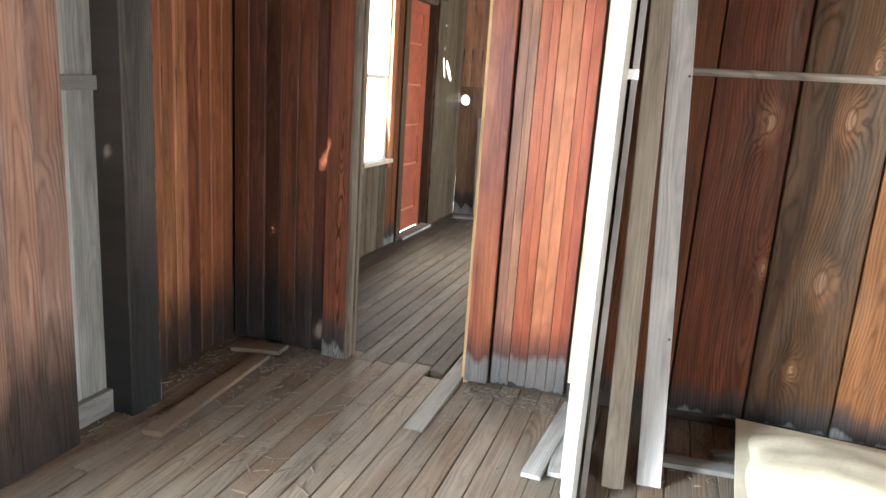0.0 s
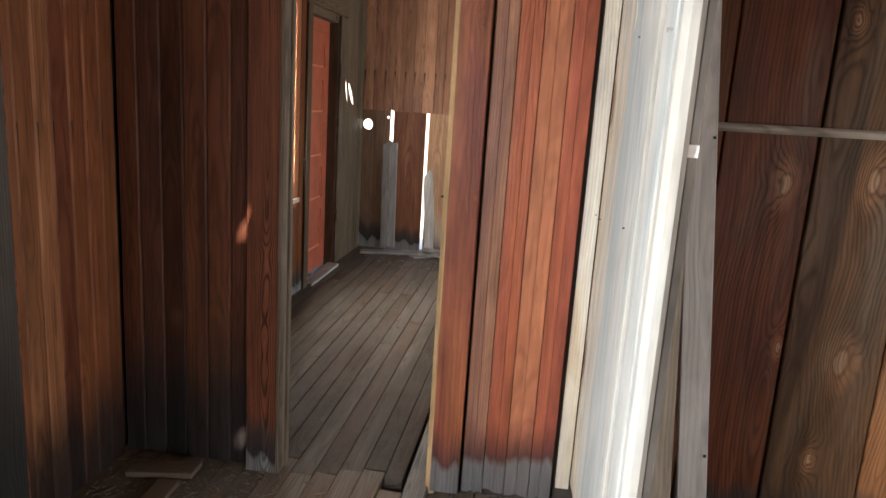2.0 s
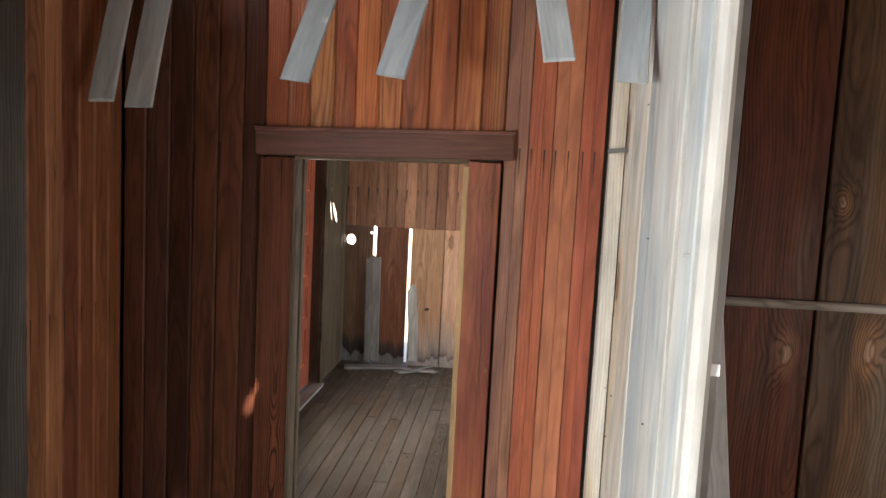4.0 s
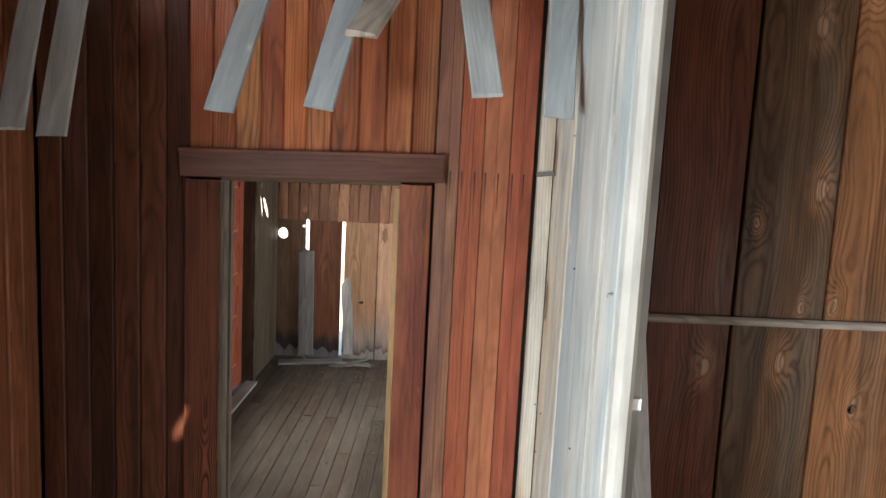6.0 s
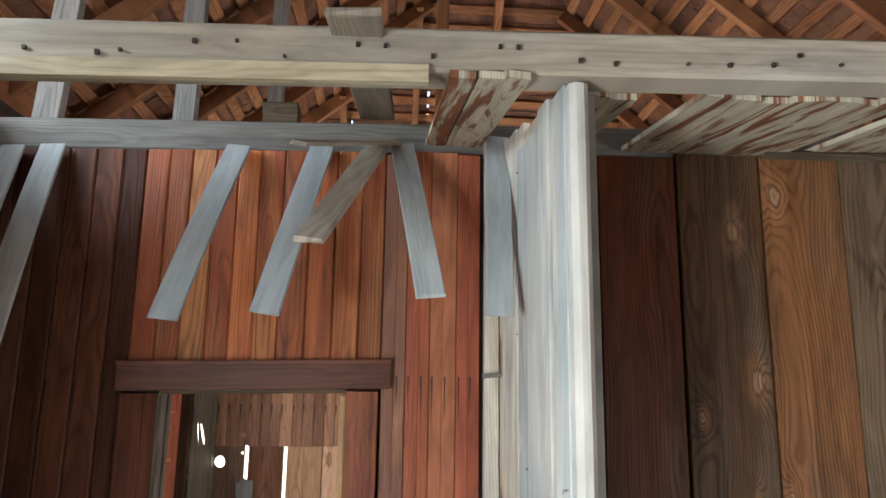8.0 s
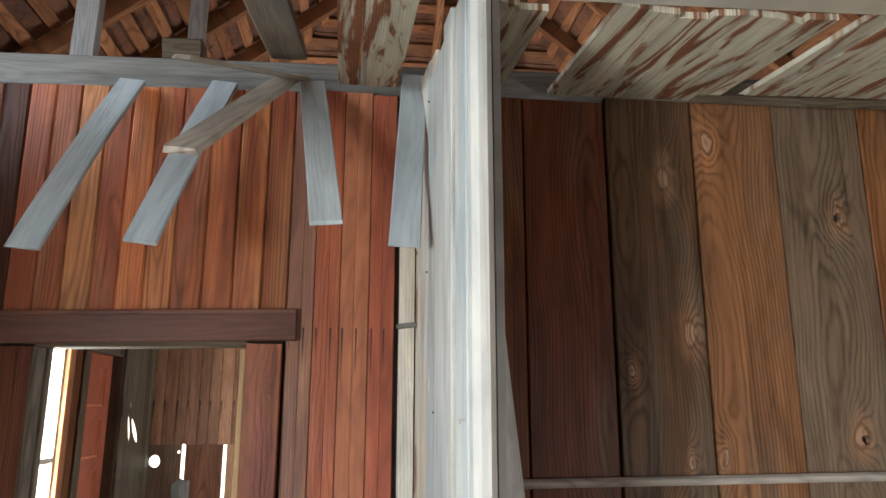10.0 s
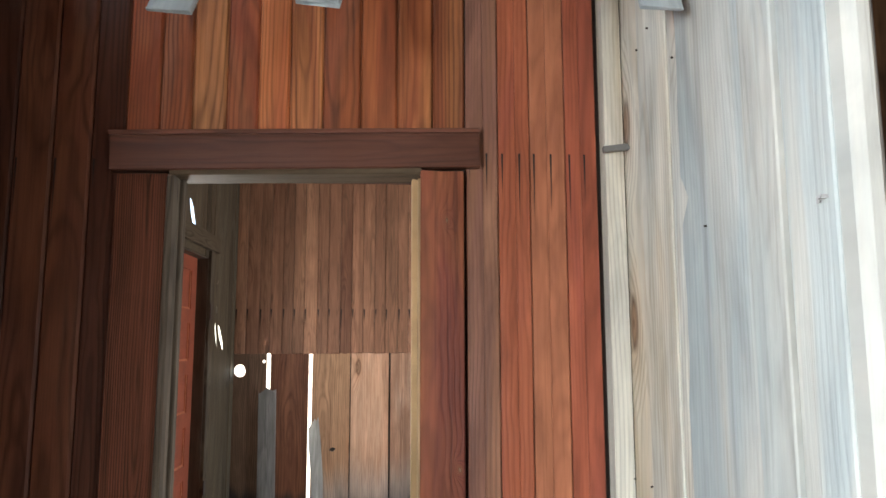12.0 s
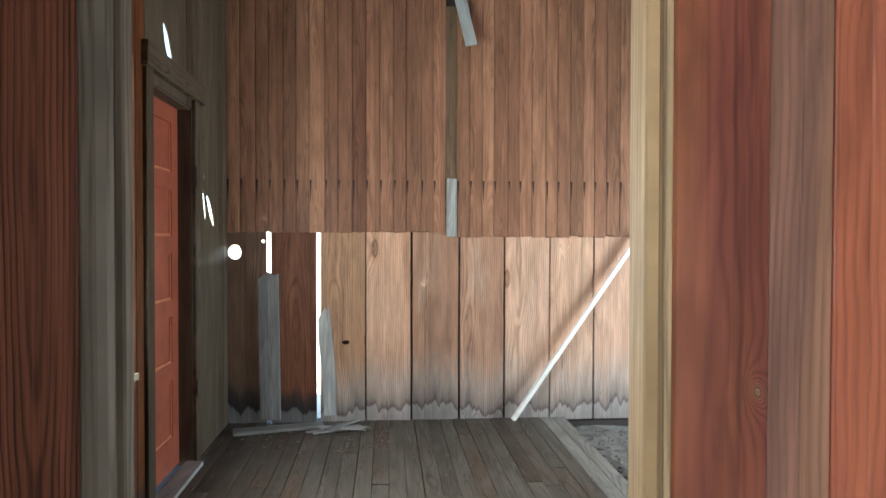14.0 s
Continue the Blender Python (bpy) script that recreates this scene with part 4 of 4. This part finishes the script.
for i, (x0, z0, x1, z1, y) in enumerate(((-1.92, 3.0, -1.86, 4.0, 3.42), (-1.45, 3.0, -1.43, 4.2, 3.60), (-1.20, 3.0, -1.20, 4.6, 4.3), (-0.30, 3.0, -0.30, 5.0, 4.4))):
    facing("post", 0.10 - 0.01 * i, 0.05, (x0, y, z0), (x1, y, z1), (0, -1, 0), M_PLATE if i != 3 else M_ROOFWOOD, roof)

# added boarding between the wall tops and the rafters, keeps sky light out
tagged(part("eave_boarding", boxes_bm([
    (LEFT2_X - 0.20, -2.55, 2.85, LEFT2_X - 0.14, 1.65, 3.38), (LEFT2_X - 0.20, 3.25, 2.85, LEFT2_X - 0.14, 7.97, 3.38), (RIGHT_X + 0.13, -2.55, 2.85, RIGHT_X + 0.19, 7.97, 3.36),
    (LEFT2_X - 0.14, 7.91, 2.90, RIGHT_X + 0.13, 7.97, 3.22), (LEFT2_X - 0.14, -2.60, 2.85, RIGHT_X + 0.13, -2.54, 3.22),
    (-2.38, 3.05, 2.80, -2.14, 3.11, 3.20)]), M_ROOFWOOD), "brown boarding added to block sky light at the eaves", "eave boarding", kind="structure")

# ---- floor ----
floor = structure("floor", boxes_bm([(LEFT2_X, BACK_Y, -0.30, RIGHT_X, 3.44, -0.045), (LEFT2_X, 3.44, -0.30, 0.30, FAR_Y + 0.02, -0.045)]), M_DARK, "worn plank floor, grey with dust and splinters", "floor")
dirt_bm = bmesh.new()
bmesh.ops.create_grid(dirt_bm, x_segments=40, y_segments=60, size=0.5)
for v in dirt_bm.verts:
    v.co.x, v.co.y = 0.32 + (v.co.x + 0.5) * 2.28, 3.45 + (v.co.y + 0.5) * 4.32
    v.co.z = -0.10 + 0.035 * noise.noise((v.co.x * 2.5, v.co.y * 2.5, 0)) + 0.02 * noise.noise((v.co.x * 9, v.co.y * 9, 4))
dirt = structure("dirt_floor", dirt_bm, M_DIRT, "bare grey dirt where the floor planks are gone", "floor")
# ---- doorway trim ----
header = thing(facing("door_header", 0.098, 0.030, (-1.492, 3.268, 2.012), (-0.545, 3.268, 2.034), (0, -1, 0), M_HEADER, ragged=(0.0, 0.0)), "dark reddish-brown board nailed over the doorway", "trim")
facing("cap_strip", 0.034, 0.012, (-1.494, 3.275, 2.066), (-0.543, 3.275, 2.088), (0, 0, 1), M_HEADER, header)
casing_l = thing(facing("door_casing", 0.128, 0.026, (-1.411, 3.272, 0.0), (-1.411, 3.272, 1.955), (0, -1, 0), M_CASING_D), "rough weathered dark brown door casing", "door casing")
facing("inner_bead", 0.018, 0.03, (-1.338, 3.268, 0.0), (-1.338, 3.268, 1.95), (0, -1, 0), M_JAMB_D, casing_l)
casing_r = thing(facing("door_casing", 0.114, 0.026, (-0.643, 3.272, 0.02), (-0.643, 3.272, 1.975), (0, -1, 0), M_CASING_R, segs=8), "dark red board door casing with a knot", "door casing")
frame_l = thing(facing("door_jamb", 0.105, 0.03, (DOOR[0] + 0.012, 3.328, 0.0), (DOOR[0] + 0.012, 3.328, DOOR[3]), (1, 0, 0), M_JAMB_D), "grey-brown door jamb", "door jamb")
facing("door_stop", 0.03, 0.010, (DOOR[0] + 0.022, 3.350, 0.0), (DOOR[0] + 0.022, 3.350, DOOR[3]), (1, 0, 0), M_JAMB_D, frame_l)
frame_r = thing(facing("door_jamb", 0.125, 0.022, (DOOR[1] - 0.006, 3.340, 0.0), (DOOR[1] - 0.006, 3.340, DOOR[3]), (-1, 0, 0), M_JAMB), "bare yellowish door jamb", "door jamb")
facing("door_stop", 0.045, 0.016, (DOOR[1] - 0.022, 3.325, 0.0), (DOOR[1] - 0.022, 3.325, DOOR[3]), (-1, 0, 0), M_JAMB, frame_r)
thing(facing("head_jamb", 0.11, 0.025, (DOOR[0], 3.333, DOOR[3] + 0.0), (DOOR[1], 3.333, DOOR[3] + 0.012), (0, 0, -1), M_JAMB_B), "grey-brown head jamb of the doorway", "door jamb")

# ---- hooks, rail, small fixings ----
hook = thing(stick("wooden_peg", 0.02, 0.016, (-0.215, 3.262, 2.033), (-0.148, 3.255, 2.041), M_PLATE), "small weathered wooden peg on the corner post", "peg")
rail = thing(facing("wall_rail", 0.03, 0.022, (0.10, 3.288, 1.524), (2.58, 3.288, 1.545), (0, -1, 0), M_PIPE, bevel=0.009), "thin grey wooden rail fixed along the board wall", "rail")
latch = thing(part("latch_block", boxes_bm([(-0.045, 2.47, 1.458, -0.014, 2.515, 1.488)]), M_PORC), "small white block on the end post", "latch")

# ---- hanging laths ----
LATHS = [
    ((-1.79, 3.25, 2.84), (-1.72, 2.85, 2.082), 0.088), ((-1.93, 3.25, 2.83), (-1.835, 2.84, 2.098), 0.08),
    ((-1.128, 3.25, 2.862), (-1.210, 2.81, 2.178), 0.088), ((-0.822, 3.25, 2.872), (-0.920, 2.81, 2.203), 0.088),
    ((-0.525, 3.25, 2.892), (-0.434, 2.755, 2.258), 0.088), ((-0.166, 3.235, 2.93), (-0.222, 2.80, 2.208), 0.088)]
for s, e, w in LATHS:
    thing(facing("hanging_lath", w, 0.012, s, e, Vector((0, -0.84, 0.54)), M_LATH, segs=6, bow=-0.012, ragged=(0.0, 0.006)), "pale grey painted lath hanging from the wall top", "lath", "hanging laths")
thing(facing("broken_lath", 0.082, 0.018, (-0.60, 3.22, 2.90), (-0.775, 2.56, 2.375), (0, -0.61, 0.77), M_TAN, segs=4, ragged=(0.0, 0.012)), "broken tan lath sticking out over the doorway", "lath", "hanging laths")
thing(facing("broken_lath", 0.058, 0.014, (-0.555, 3.225, 2.895), (-0.835, 2.76, 2.715), (0.1, -0.35, 0.93), M_TAN, segs=3, ragged=(0.0, 0.02)), "snapped tan lath leaning across the wall plate", "lath", "hanging laths")
thing(facing("hanging_lath", 0.085, 0.012, (-0.47, 7.70, 3.16), (-0.395, 7.60, 2.78), (0, -1, -0.3), M_LATH), "short pale grey lath hanging in the far room", "lath", "hanging laths")
thing(facing("loose_ceiling_board", 0.135, 0.022, (-0.66, 2.28, 2.862), (-0.625, 3.38, 3.035), (0, 0, -1), M_BEAM, ragged=(0.01, 0.006)), "short cracked board left lying on the beams", "board")
thing(facing("joist_block", 0.09, 0.09, (-1.07, 3.345, 3.035), (-0.935, 3.345, 3.038), (0, -1, 0), M_GREYGREEN, bevel=0.01), "short grey block on the wall plate", "block")
thing(facing("broken_batten", 0.035, 0.018, (0.90, 3.24, 2.90), (2.20, 3.10, 2.86), (0, -1, -1), M_GREYGREEN, ragged=(0.02, 0.03)), "fallen strip of ceiling board hanging along the wall", "board")

# ---- boards leaning in the neighbouring room ----
tall = thing(facing("leaning_board", 0.088, 0.024, (0.196, 2.69, 0.0), (0.056, 3.15, 2.28), (0, -1, 0.2), M_PALE_GREY, ragged=(0.0, 0.03)), "weathered pale grey board leaning against the partition stub", "board", "leaning boards")
for nz in (0.55, 1.52):
    part("nail", boxes_bm([(0.030, -0.006, nz, 0.038, 0.002, nz + 0.008)]), M_IRON, tall, "rusty nail")
thing(facing("leaning_board", 0.080, 0.024, (0.068, 2.62, 0.0), (-0.003, 3.05, 2.10), (0, -1, 0.2), M_TAN), "grey-brown board leaning beside the partition stub", "board", "leaning boards")

# ---- loose planks on the floor ----
thing(facing("floor_scrap", 0.085, 0.02, (-1.655, 2.23, 0.022), (-1.715, 3.09, 0.024), (0, 0, 1), M_FLOOR), "grey plank lying along the wall on the floor", "plank")
thing(facing("floor_scrap", 0.10, 0.022, (-1.905, 3.15, 0.024), (-1.635, 3.163, 0.046), (0, 0, 1), M_FLOOR), "short dark plank offcut in the corner", "plank")
thing(facing("floor_scrap", 0.075, 0.02, (-0.225, 2.55, 0.022), (-0.165, 3.22, 0.03), (0, 0, 1), M_GREY), "grey plank offcut beside the partition", "plank")
thing(facing("floor_scrap", 0.06, 0.018, (-0.14, 2.60, 0.02), (-0.16, 3.0, 0.02), (0, 0, 1), M_GREY), "narrow grey offcut beside the partition", "plank")
thing(facing("floor_scrap", 0.08, 0.02, (0.16, 2.89, 0.022), (0.56, 2.93, 0.022), (0, 0, 1), M_GREY), "short grey plank on the side room floor", "plank")
thing(facing("floor_scrap", 0.05, 0.02, (0.43, 3.03, 0.021), (0.52, 3.07, 0.021), (0, 0, 1), M_GREY), "small grey offcut on the side room floor", "plank")
thing(facing("floor_scrap", 0.13, 0.02, (-2.08, 7.47, 0.021), (-1.47, 7.60, 0.03), (0, 0, 1), M_GREY), "grey plank fallen below the far wall", "plank")
for i, (a, b, c, d) in enumerate(((-1.55, 7.42, -1.20, 7.56), (-1.50, 7.50, -1.16, 7.44), (-1.42, 7.38, -1.22, 7.62))):
    thing(facing("splinter", 0.07 - 0.015 * i, 0.015, (a, b, 0.018 + 0.017 * i), (c, d, 0.02 + 0.017 * i), (0, 0, 1), M_GREY, ragged=(0.03, 0.03)), "splintered grey board piece in a small heap", "splinter", "splinters below the far wall")
thing(facing("floor_strip", 0.075, 0.016, (-0.745, 3.36, 0.012), (-0.735, 5.0, 0.012), (0, 0, 1), M_LATH, ragged=(0.02, 0.02)), "pale grey strip of wood lying along the doorway floor", "plank")
# planks nailed over the gaps of the far wall
thing(facing("patch_plank", 0.150, 0.02, (-1.868, 7.735, 0.03), (-1.882, 7.735, 1.09), (0, -1, 0), M_GREY, ragged=(0.01, 0.035)), "weathered grey plank nailed over a wall gap", "plank")
pp = bmesh.new()
ppuv = pp.loops.layers.uv.new("UVMap")
outline = [(0.0, 0.0), (0.09, 0.0), (0.085, 0.30), (0.058, 0.62), (0.035, 0.82), (0.02, 0.78), (0.005, 0.80), (-0.045, 0.72), (-0.04, 0.55), (-0.015, 0.30)]
fr = [pp.verts.new((x, 0, z)) for x, z in outline]
bk = [pp.verts.new((x, 0.018, z)) for x, z in outline]
pp.faces.new(fr)
pp.faces.new(bk[::-1])
for i in range(len(outline)):
    j = (i + 1) % len(outline)
    pp.faces.new((fr[j], fr[i], bk[i], bk[j]))
for f in pp.faces:
    for lp in f.loops:
        lp[ppuv].uv = (lp.vert.co.x, lp.vert.co.z)
splint = thing(part("patch_plank", pp, M_GREY), "split grey board end standing over a wall gap", "plank")
splint.location = (-1.475, 7.735, 0.05)
thing(stick("wooden_stick", 0.042, 0.03, (-0.062, 7.69, 0.0), (0.93, 7.705, 1.42), M_STICK, spin=0), "pale whitewashed stick leaning against the far wall", "stick")

# ---- panelled door and window of the far room ----
DX = LEFT2_X - 0.075
door = tagged(part("door_1", boxes_bm([(DX - 0.045, DR[0], 0.02, DX - 0.022, DR[1], DR[3])]), M_DOOR), "closed five-panel door in faded orange-red paint", "door", kind="structure")
for i, z in enumerate([0.02, 0.545, 0.915, 1.285, 1.655, 2.04]):
    h = 0.19 if i == 0 else 0.10
    part("door_rail", boxes_bm([(DX - 0.022, DR[0] + 0.12, z, DX - 0.008, DR[1] - 0.12, z + h)]), M_DOOR, door)
for y0, y1 in ((DR[0], DR[0] + 0.12), (DR[1] - 0.12, DR[1])):
    part("door_stile", boxes_bm([(DX - 0.022, y0, 0.02, DX - 0.008, y1, DR[3])]), M_DOOR, door)
lows = [0.21, 0.645, 1.015, 1.385, 1.755]
highs = [0.545, 0.915, 1.285, 1.655, 2.04]
# Lighter orange for the mouldings along each panel's sides and bottom.
M_EDGE = plain("pale_door_edge", (0.50, 0.19, 0.10), 0.5, vary=0.2)
for z0, z1 in zip(lows, highs):
    part("panel_moulding", boxes_bm([(DX - 0.022, DR[0] + 0.12, z0, DX - 0.014, DR[1] - 0.12, z0 + 0.014), (DX - 0.022, DR[1] - 0.134, z0 + 0.014, DX - 0.014, DR[1] - 0.12, z1), (DX - 0.022, DR[0] + 0.12, z0 + 0.014, DX - 0.014, DR[0] + 0.134, z1)]), M_EDGE, door)
part("hinge", boxes_bm([(LEFT2_X + 0.022, DR[1] - 0.004, 0.42, LEFT2_X + 0.03, DR[1] + 0.05, 0.52)]), M_IRON, door, "rusty iron hinge")
part("hinge", boxes_bm([(LEFT2_X + 0.022, DR[1] - 0.004, 1.68, LEFT2_X + 0.03, DR[1] + 0.05, 1.80)]), M_IRON, door, "rusty iron hinge")
tagged(part("door_frame", boxes_bm([(DX - 0.05, DR[0] - 0.05, 0.0, LEFT2_X + 0.0, DR[0], DR[3]), (DX - 0.05, DR[1], 0.0, LEFT2_X + 0.0, DR[1] + 0.05, DR[3]), (DX - 0.05, DR[0] - 0.05, DR[3], LEFT2_X - 0.01, DR[1] + 0.05, DR[3] + 0.05)]), M_JAMB_D), "dark weathered frame round the panelled door", "door frame", kind="structure")
trim = tagged(facing("door_trim", 0.10, 0.03, (LEFT2_X + 0.022, DR[1] + 0.055, 0.0), (LEFT2_X + 0.022, DR[1] + 0.055, 2.2), (1, 0, 0), M_GREYGREEN), "dull grey-green door surround", "trim", kind="structure")
for y in (DR[0] - 0.035,):
    facing("side_trim", 0.10, 0.03, (LEFT2_X + 0.022, y, 0.0), (LEFT2_X + 0.022, y, 2.2), (1, 0, 0), M_GREYGREEN).name = "door_trim"
bpy.data.objects["door_trim.001"]["kind"], bpy.data.objects["door_trim.001"]["label"], bpy.data.objects["door_trim.001"]["category"] = "structure", "dull grey-green door surround", "trim"
tagged(facing("door_trim", 0.12, 0.045, (LEFT2_X + 0.035, 5.95, 2.262), (LEFT2_X + 0.035, 7.02, 2.262), (1, 0, 0), M_GREYGREEN), "grey-green board over the panelled door", "trim", kind="structure")
tagged(part("door_threshold", boxes_bm([(LEFT2_X - 0.04, DR[0], 0.0, LEFT2_X + 0.06, DR[1], 0.025)]), M_GREY), "grey wooden door sill", "trim", kind="structure")
win = tagged(part("window_1", boxes_bm([(LEFT2_X - 0.026, WIN[0], WIN[2], LEFT2_X - 0.005, WIN[0] + 0.03, WIN[3]), (LEFT2_X - 0.026, WIN[1] - 0.03, WIN[2], LEFT2_X - 0.005, WIN[1], WIN[3]), (LEFT2_X - 0.026, WIN[0] + 0.03, WIN[3] - 0.03, LEFT2_X - 0.005, WIN[1] - 0.03, WIN[3])]), M_CREAM), "narrow window opening with a pale wooden frame", "window", kind="structure")
part("window_sill", boxes_bm([(LEFT2_X - 0.03, WIN[0] - 0.05, WIN[2] - 0.03, LEFT2_X + 0.05, WIN[1] + 0.05, WIN[2])]), M_CREAM, win)
part("meeting_rail", boxes_bm([(LEFT2_X - 0.024, WIN[0] + 0.03, 1.42, LEFT2_X - 0.006, WIN[1] - 0.03, 1.455)]), M_CREAM, win)
for y in (WIN[0] - 0.045, WIN[1] + 0.045):
    facing("window_trim", 0.09, 0.022, (LEFT2_X + 0.022, y, 0.70), (LEFT2_X + 0.022, y, 2.2), (1, 0, 0), M_ROOFWOOD, win)

# ---- wallboard and insulation in the neighbouring room ----
sheet_bm = hole_board_bm(1.35, 0.86, 0.014, [(0.66, 0.42, 0.10, 0.05, 0.3, 0.15)])
sheet = thing(part("wallboard_sheet", sheet_bm, M_SHEET), "fallen cream wallboard sheet with a torn hole", "wallboard")
sheet.matrix_world = Matrix.Translation((0.47, 2.42, 0.045)) @ pose(0, 0, 0, -87.5, 0, -4)
foam_bm = bmesh.new()
bmesh.ops.create_grid(foam_bm, x_segments=52, y_segments=30, size=0.5)
for v in foam_bm.verts:
    u, w = v.co.x, v.co.y
    v.co.x, v.co.y = u * 1.12 + 0.02 * noise.noise((w * 4, 5, 0)), w * 0.66 + 0.03 * noise.noise((u * 4, 9, 0))
    rim = max(0.0, 1 - abs(u * 2) ** 4) * max(0.0, 1 - abs(w * 2) ** 3)
    v.co.z = rim ** 0.6 * (0.115 + 0.05 * noise.noise((u * 2.2, w * 2, 1)) + 0.012 * noise.noise((u * 9, w * 6, 2)))
for f in foam_bm.faces:
    f.smooth = True
foam = thing(part("insulation_batt", foam_bm, M_FOAM), "bulging cream padding heaped on the fallen wallboard", "insulation")
foam.matrix_world = pose(1.10, 2.82, 0.066, 0, 0, -5)

# ---- crumbs, chips and dust heaps ----
rd = random.Random(15)
cv, cf = [], []


def chip(x, y, z, size, flat):
    c, base = Vector((x, y, z)), len(cv)
    ang = rd.uniform(0, 6.28)
    ax = Vector((math.cos(ang), math.sin(ang), 0)) * size * rd.uniform(0.6, 2.2)
    ay = Vector((-math.sin(ang), math.cos(ang), 0)) * size * rd.uniform(0.3, 0.7)
    for dz in (0, flat):
        for i, j in ((-1, -1), (1, -1), (1, 1), (-1, 1)):
            cv.append(c + ax * i * rd.uniform(0.6, 1) + ay * j * rd.uniform(0.6, 1) + Vector((0, 0, dz)))
    cf.extend(tuple(base + i for i in q) for q in ((3, 2, 1, 0), (4, 5, 6, 7), (0, 1, 5, 4), (1, 2, 6, 5), (2, 3, 7, 6), (3, 0, 4, 7)))


for n, x0, x1, y0, y1, s in ((260, -2.0, -1.35, 2.95, 3.27, 0.006), (240, -1.98, -1.6, 2.1, 3.0, 0.006), (330, -0.66, -0.2, 3.10, 3.27, 0.006), (160, -1.9, 0.0, 1.6, 3.3, 0.004), (140, -2.1, 0.2, 4.5, 7.6, 0.006), (90, -2.0, -1.0, 7.0, 7.7, 0.009), (120, 0.2, 0.7, 2.7, 3.25, 0.006)):
    for _ in range(n):
        chip(rd.uniform(x0, x1), rd.uniform(y0, y1), 0.0015, s * rd.uniform(0.4, 1.6), s * rd.uniform(0.2, 0.8))
for _ in range(500):
    chip(rd.uniform(0.36, 1.4), rd.uniform(6.0, 7.7), -0.09, rd.uniform(0.004, 0.012), 0.012)
for _ in range(170):
    x, y, ang, ln = rd.uniform(-2.0, -0.9), rd.uniform(2.1, 3.25), rd.uniform(0, 6.28), rd.uniform(0.02, 0.09)
    a, n = Vector((math.cos(ang), math.sin(ang), 0)) * ln / 2, Vector((-math.sin(ang), math.cos(ang), 0)) * 0.0016
    base, c = len(cv), Vector((x, y, 0.003))
    cv.extend([c - a - n, c + a - n, c + a + n, c - a + n, c - a - n + Vector((0, 0, 0.003)), c + a - n + Vector((0, 0, 0.003)), c + a + n + Vector((0, 0, 0.003)), c - a + n + Vector((0, 0, 0.003))])
    cf.extend(tuple(base + i for i in q) for q in ((3, 2, 1, 0), (4, 5, 6, 7), (0, 1, 5, 4), (1, 2, 6, 5), (2, 3, 7, 6), (3, 0, 4, 7)))
chips_me = bpy.data.meshes.new("debris")
chips_me.from_pydata([tuple(v) for v in cv], [], cf)
chips_me.materials.append(plain("crumbs", (0.13, 0.11, 0.09), 0.9, vary=0.5, scale=30))
tagged(new("debris", chips_me), "scattered wood chips, crumbs and dirt on the floor", "debris", kind="stuff")

# ---- floor planks, one by one ----
rf = random.Random(23)
edges = [-0.807 - 0.0965 * i for i in range(15, -1, -1)]
edges[0] = LEFT2_X
while edges[-1] < RIGHT_X - 0.06:
    edges.append(edges[-1] + 0.0965)


def plank(x0, x1, y0, y1, z=0.0, rise=0.0, roll=0.0, ragged=0.006, material=None):
    bm = board_bm(x1 - x0 - rf.uniform(0.0006, 0.0022), y1 - y0 - 0.004, 0.035, 0.004, ragged=(ragged, ragged), rng=rf)
    # Planks beyond the doorway take the darkened copy.
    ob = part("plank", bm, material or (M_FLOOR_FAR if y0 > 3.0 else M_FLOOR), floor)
    ob.matrix_world = pose(x0, y0, z + rf.uniform(-0.003, 0.001), -90 + rise, 0, rf.uniform(-0.05, 0.05)) @ pose(0, 0, 0, 0, 0, roll)


for x0, x1 in zip(edges, edges[1:]):
    end = FAR_Y + 0.02 if x1 < 0.36 else 3.44
    lifted, broken = abs(x0 + 0.807) < 0.01, abs(x1 + 0.807) < 0.01
    if broken:
        stops = [BACK_Y, -0.6, 1.4, 3.262, 4.22, 5.9, end]
    elif lifted:
        stops = [BACK_Y, 0.4, 2.72, 4.15, 6.1, end]
    else:
        stops, y = [BACK_Y], BACK_Y + rf.uniform(0.4, 2.6)
        while y < end - 0.4:
            stops.append(y)
            y += rf.uniform(1.5, 3.3)
            if stops[-1] < 3.1 < y and end > 4:
                y = rf.uniform(3.28, 3.44)
        stops.append(end)
    for y0, y1 in zip(stops, stops[1:]):
        if broken and abs(y0 - 3.262) < 0.01:
            plank(x0, x1 - 0.014, y0 + 0.085, y1, ragged=0.02)
        elif lifted and abs(y0 - 2.72) < 0.01:
            plank(x0 + 0.004, x1, y0, y1, z=0.004, rise=0.85, roll=-3.0, ragged=0.02, material=M_FLOOR_PALE)
        elif lifted and abs(y0 - 4.15) < 0.01 or x0 < 0.30 < x1 + 0.06 < 0.44 and y0 > 3.0:
            plank(x0, x1, y0, y1, material=M_FLOOR_PALE)
        else:
            plank(x0, x1, y0, y1)
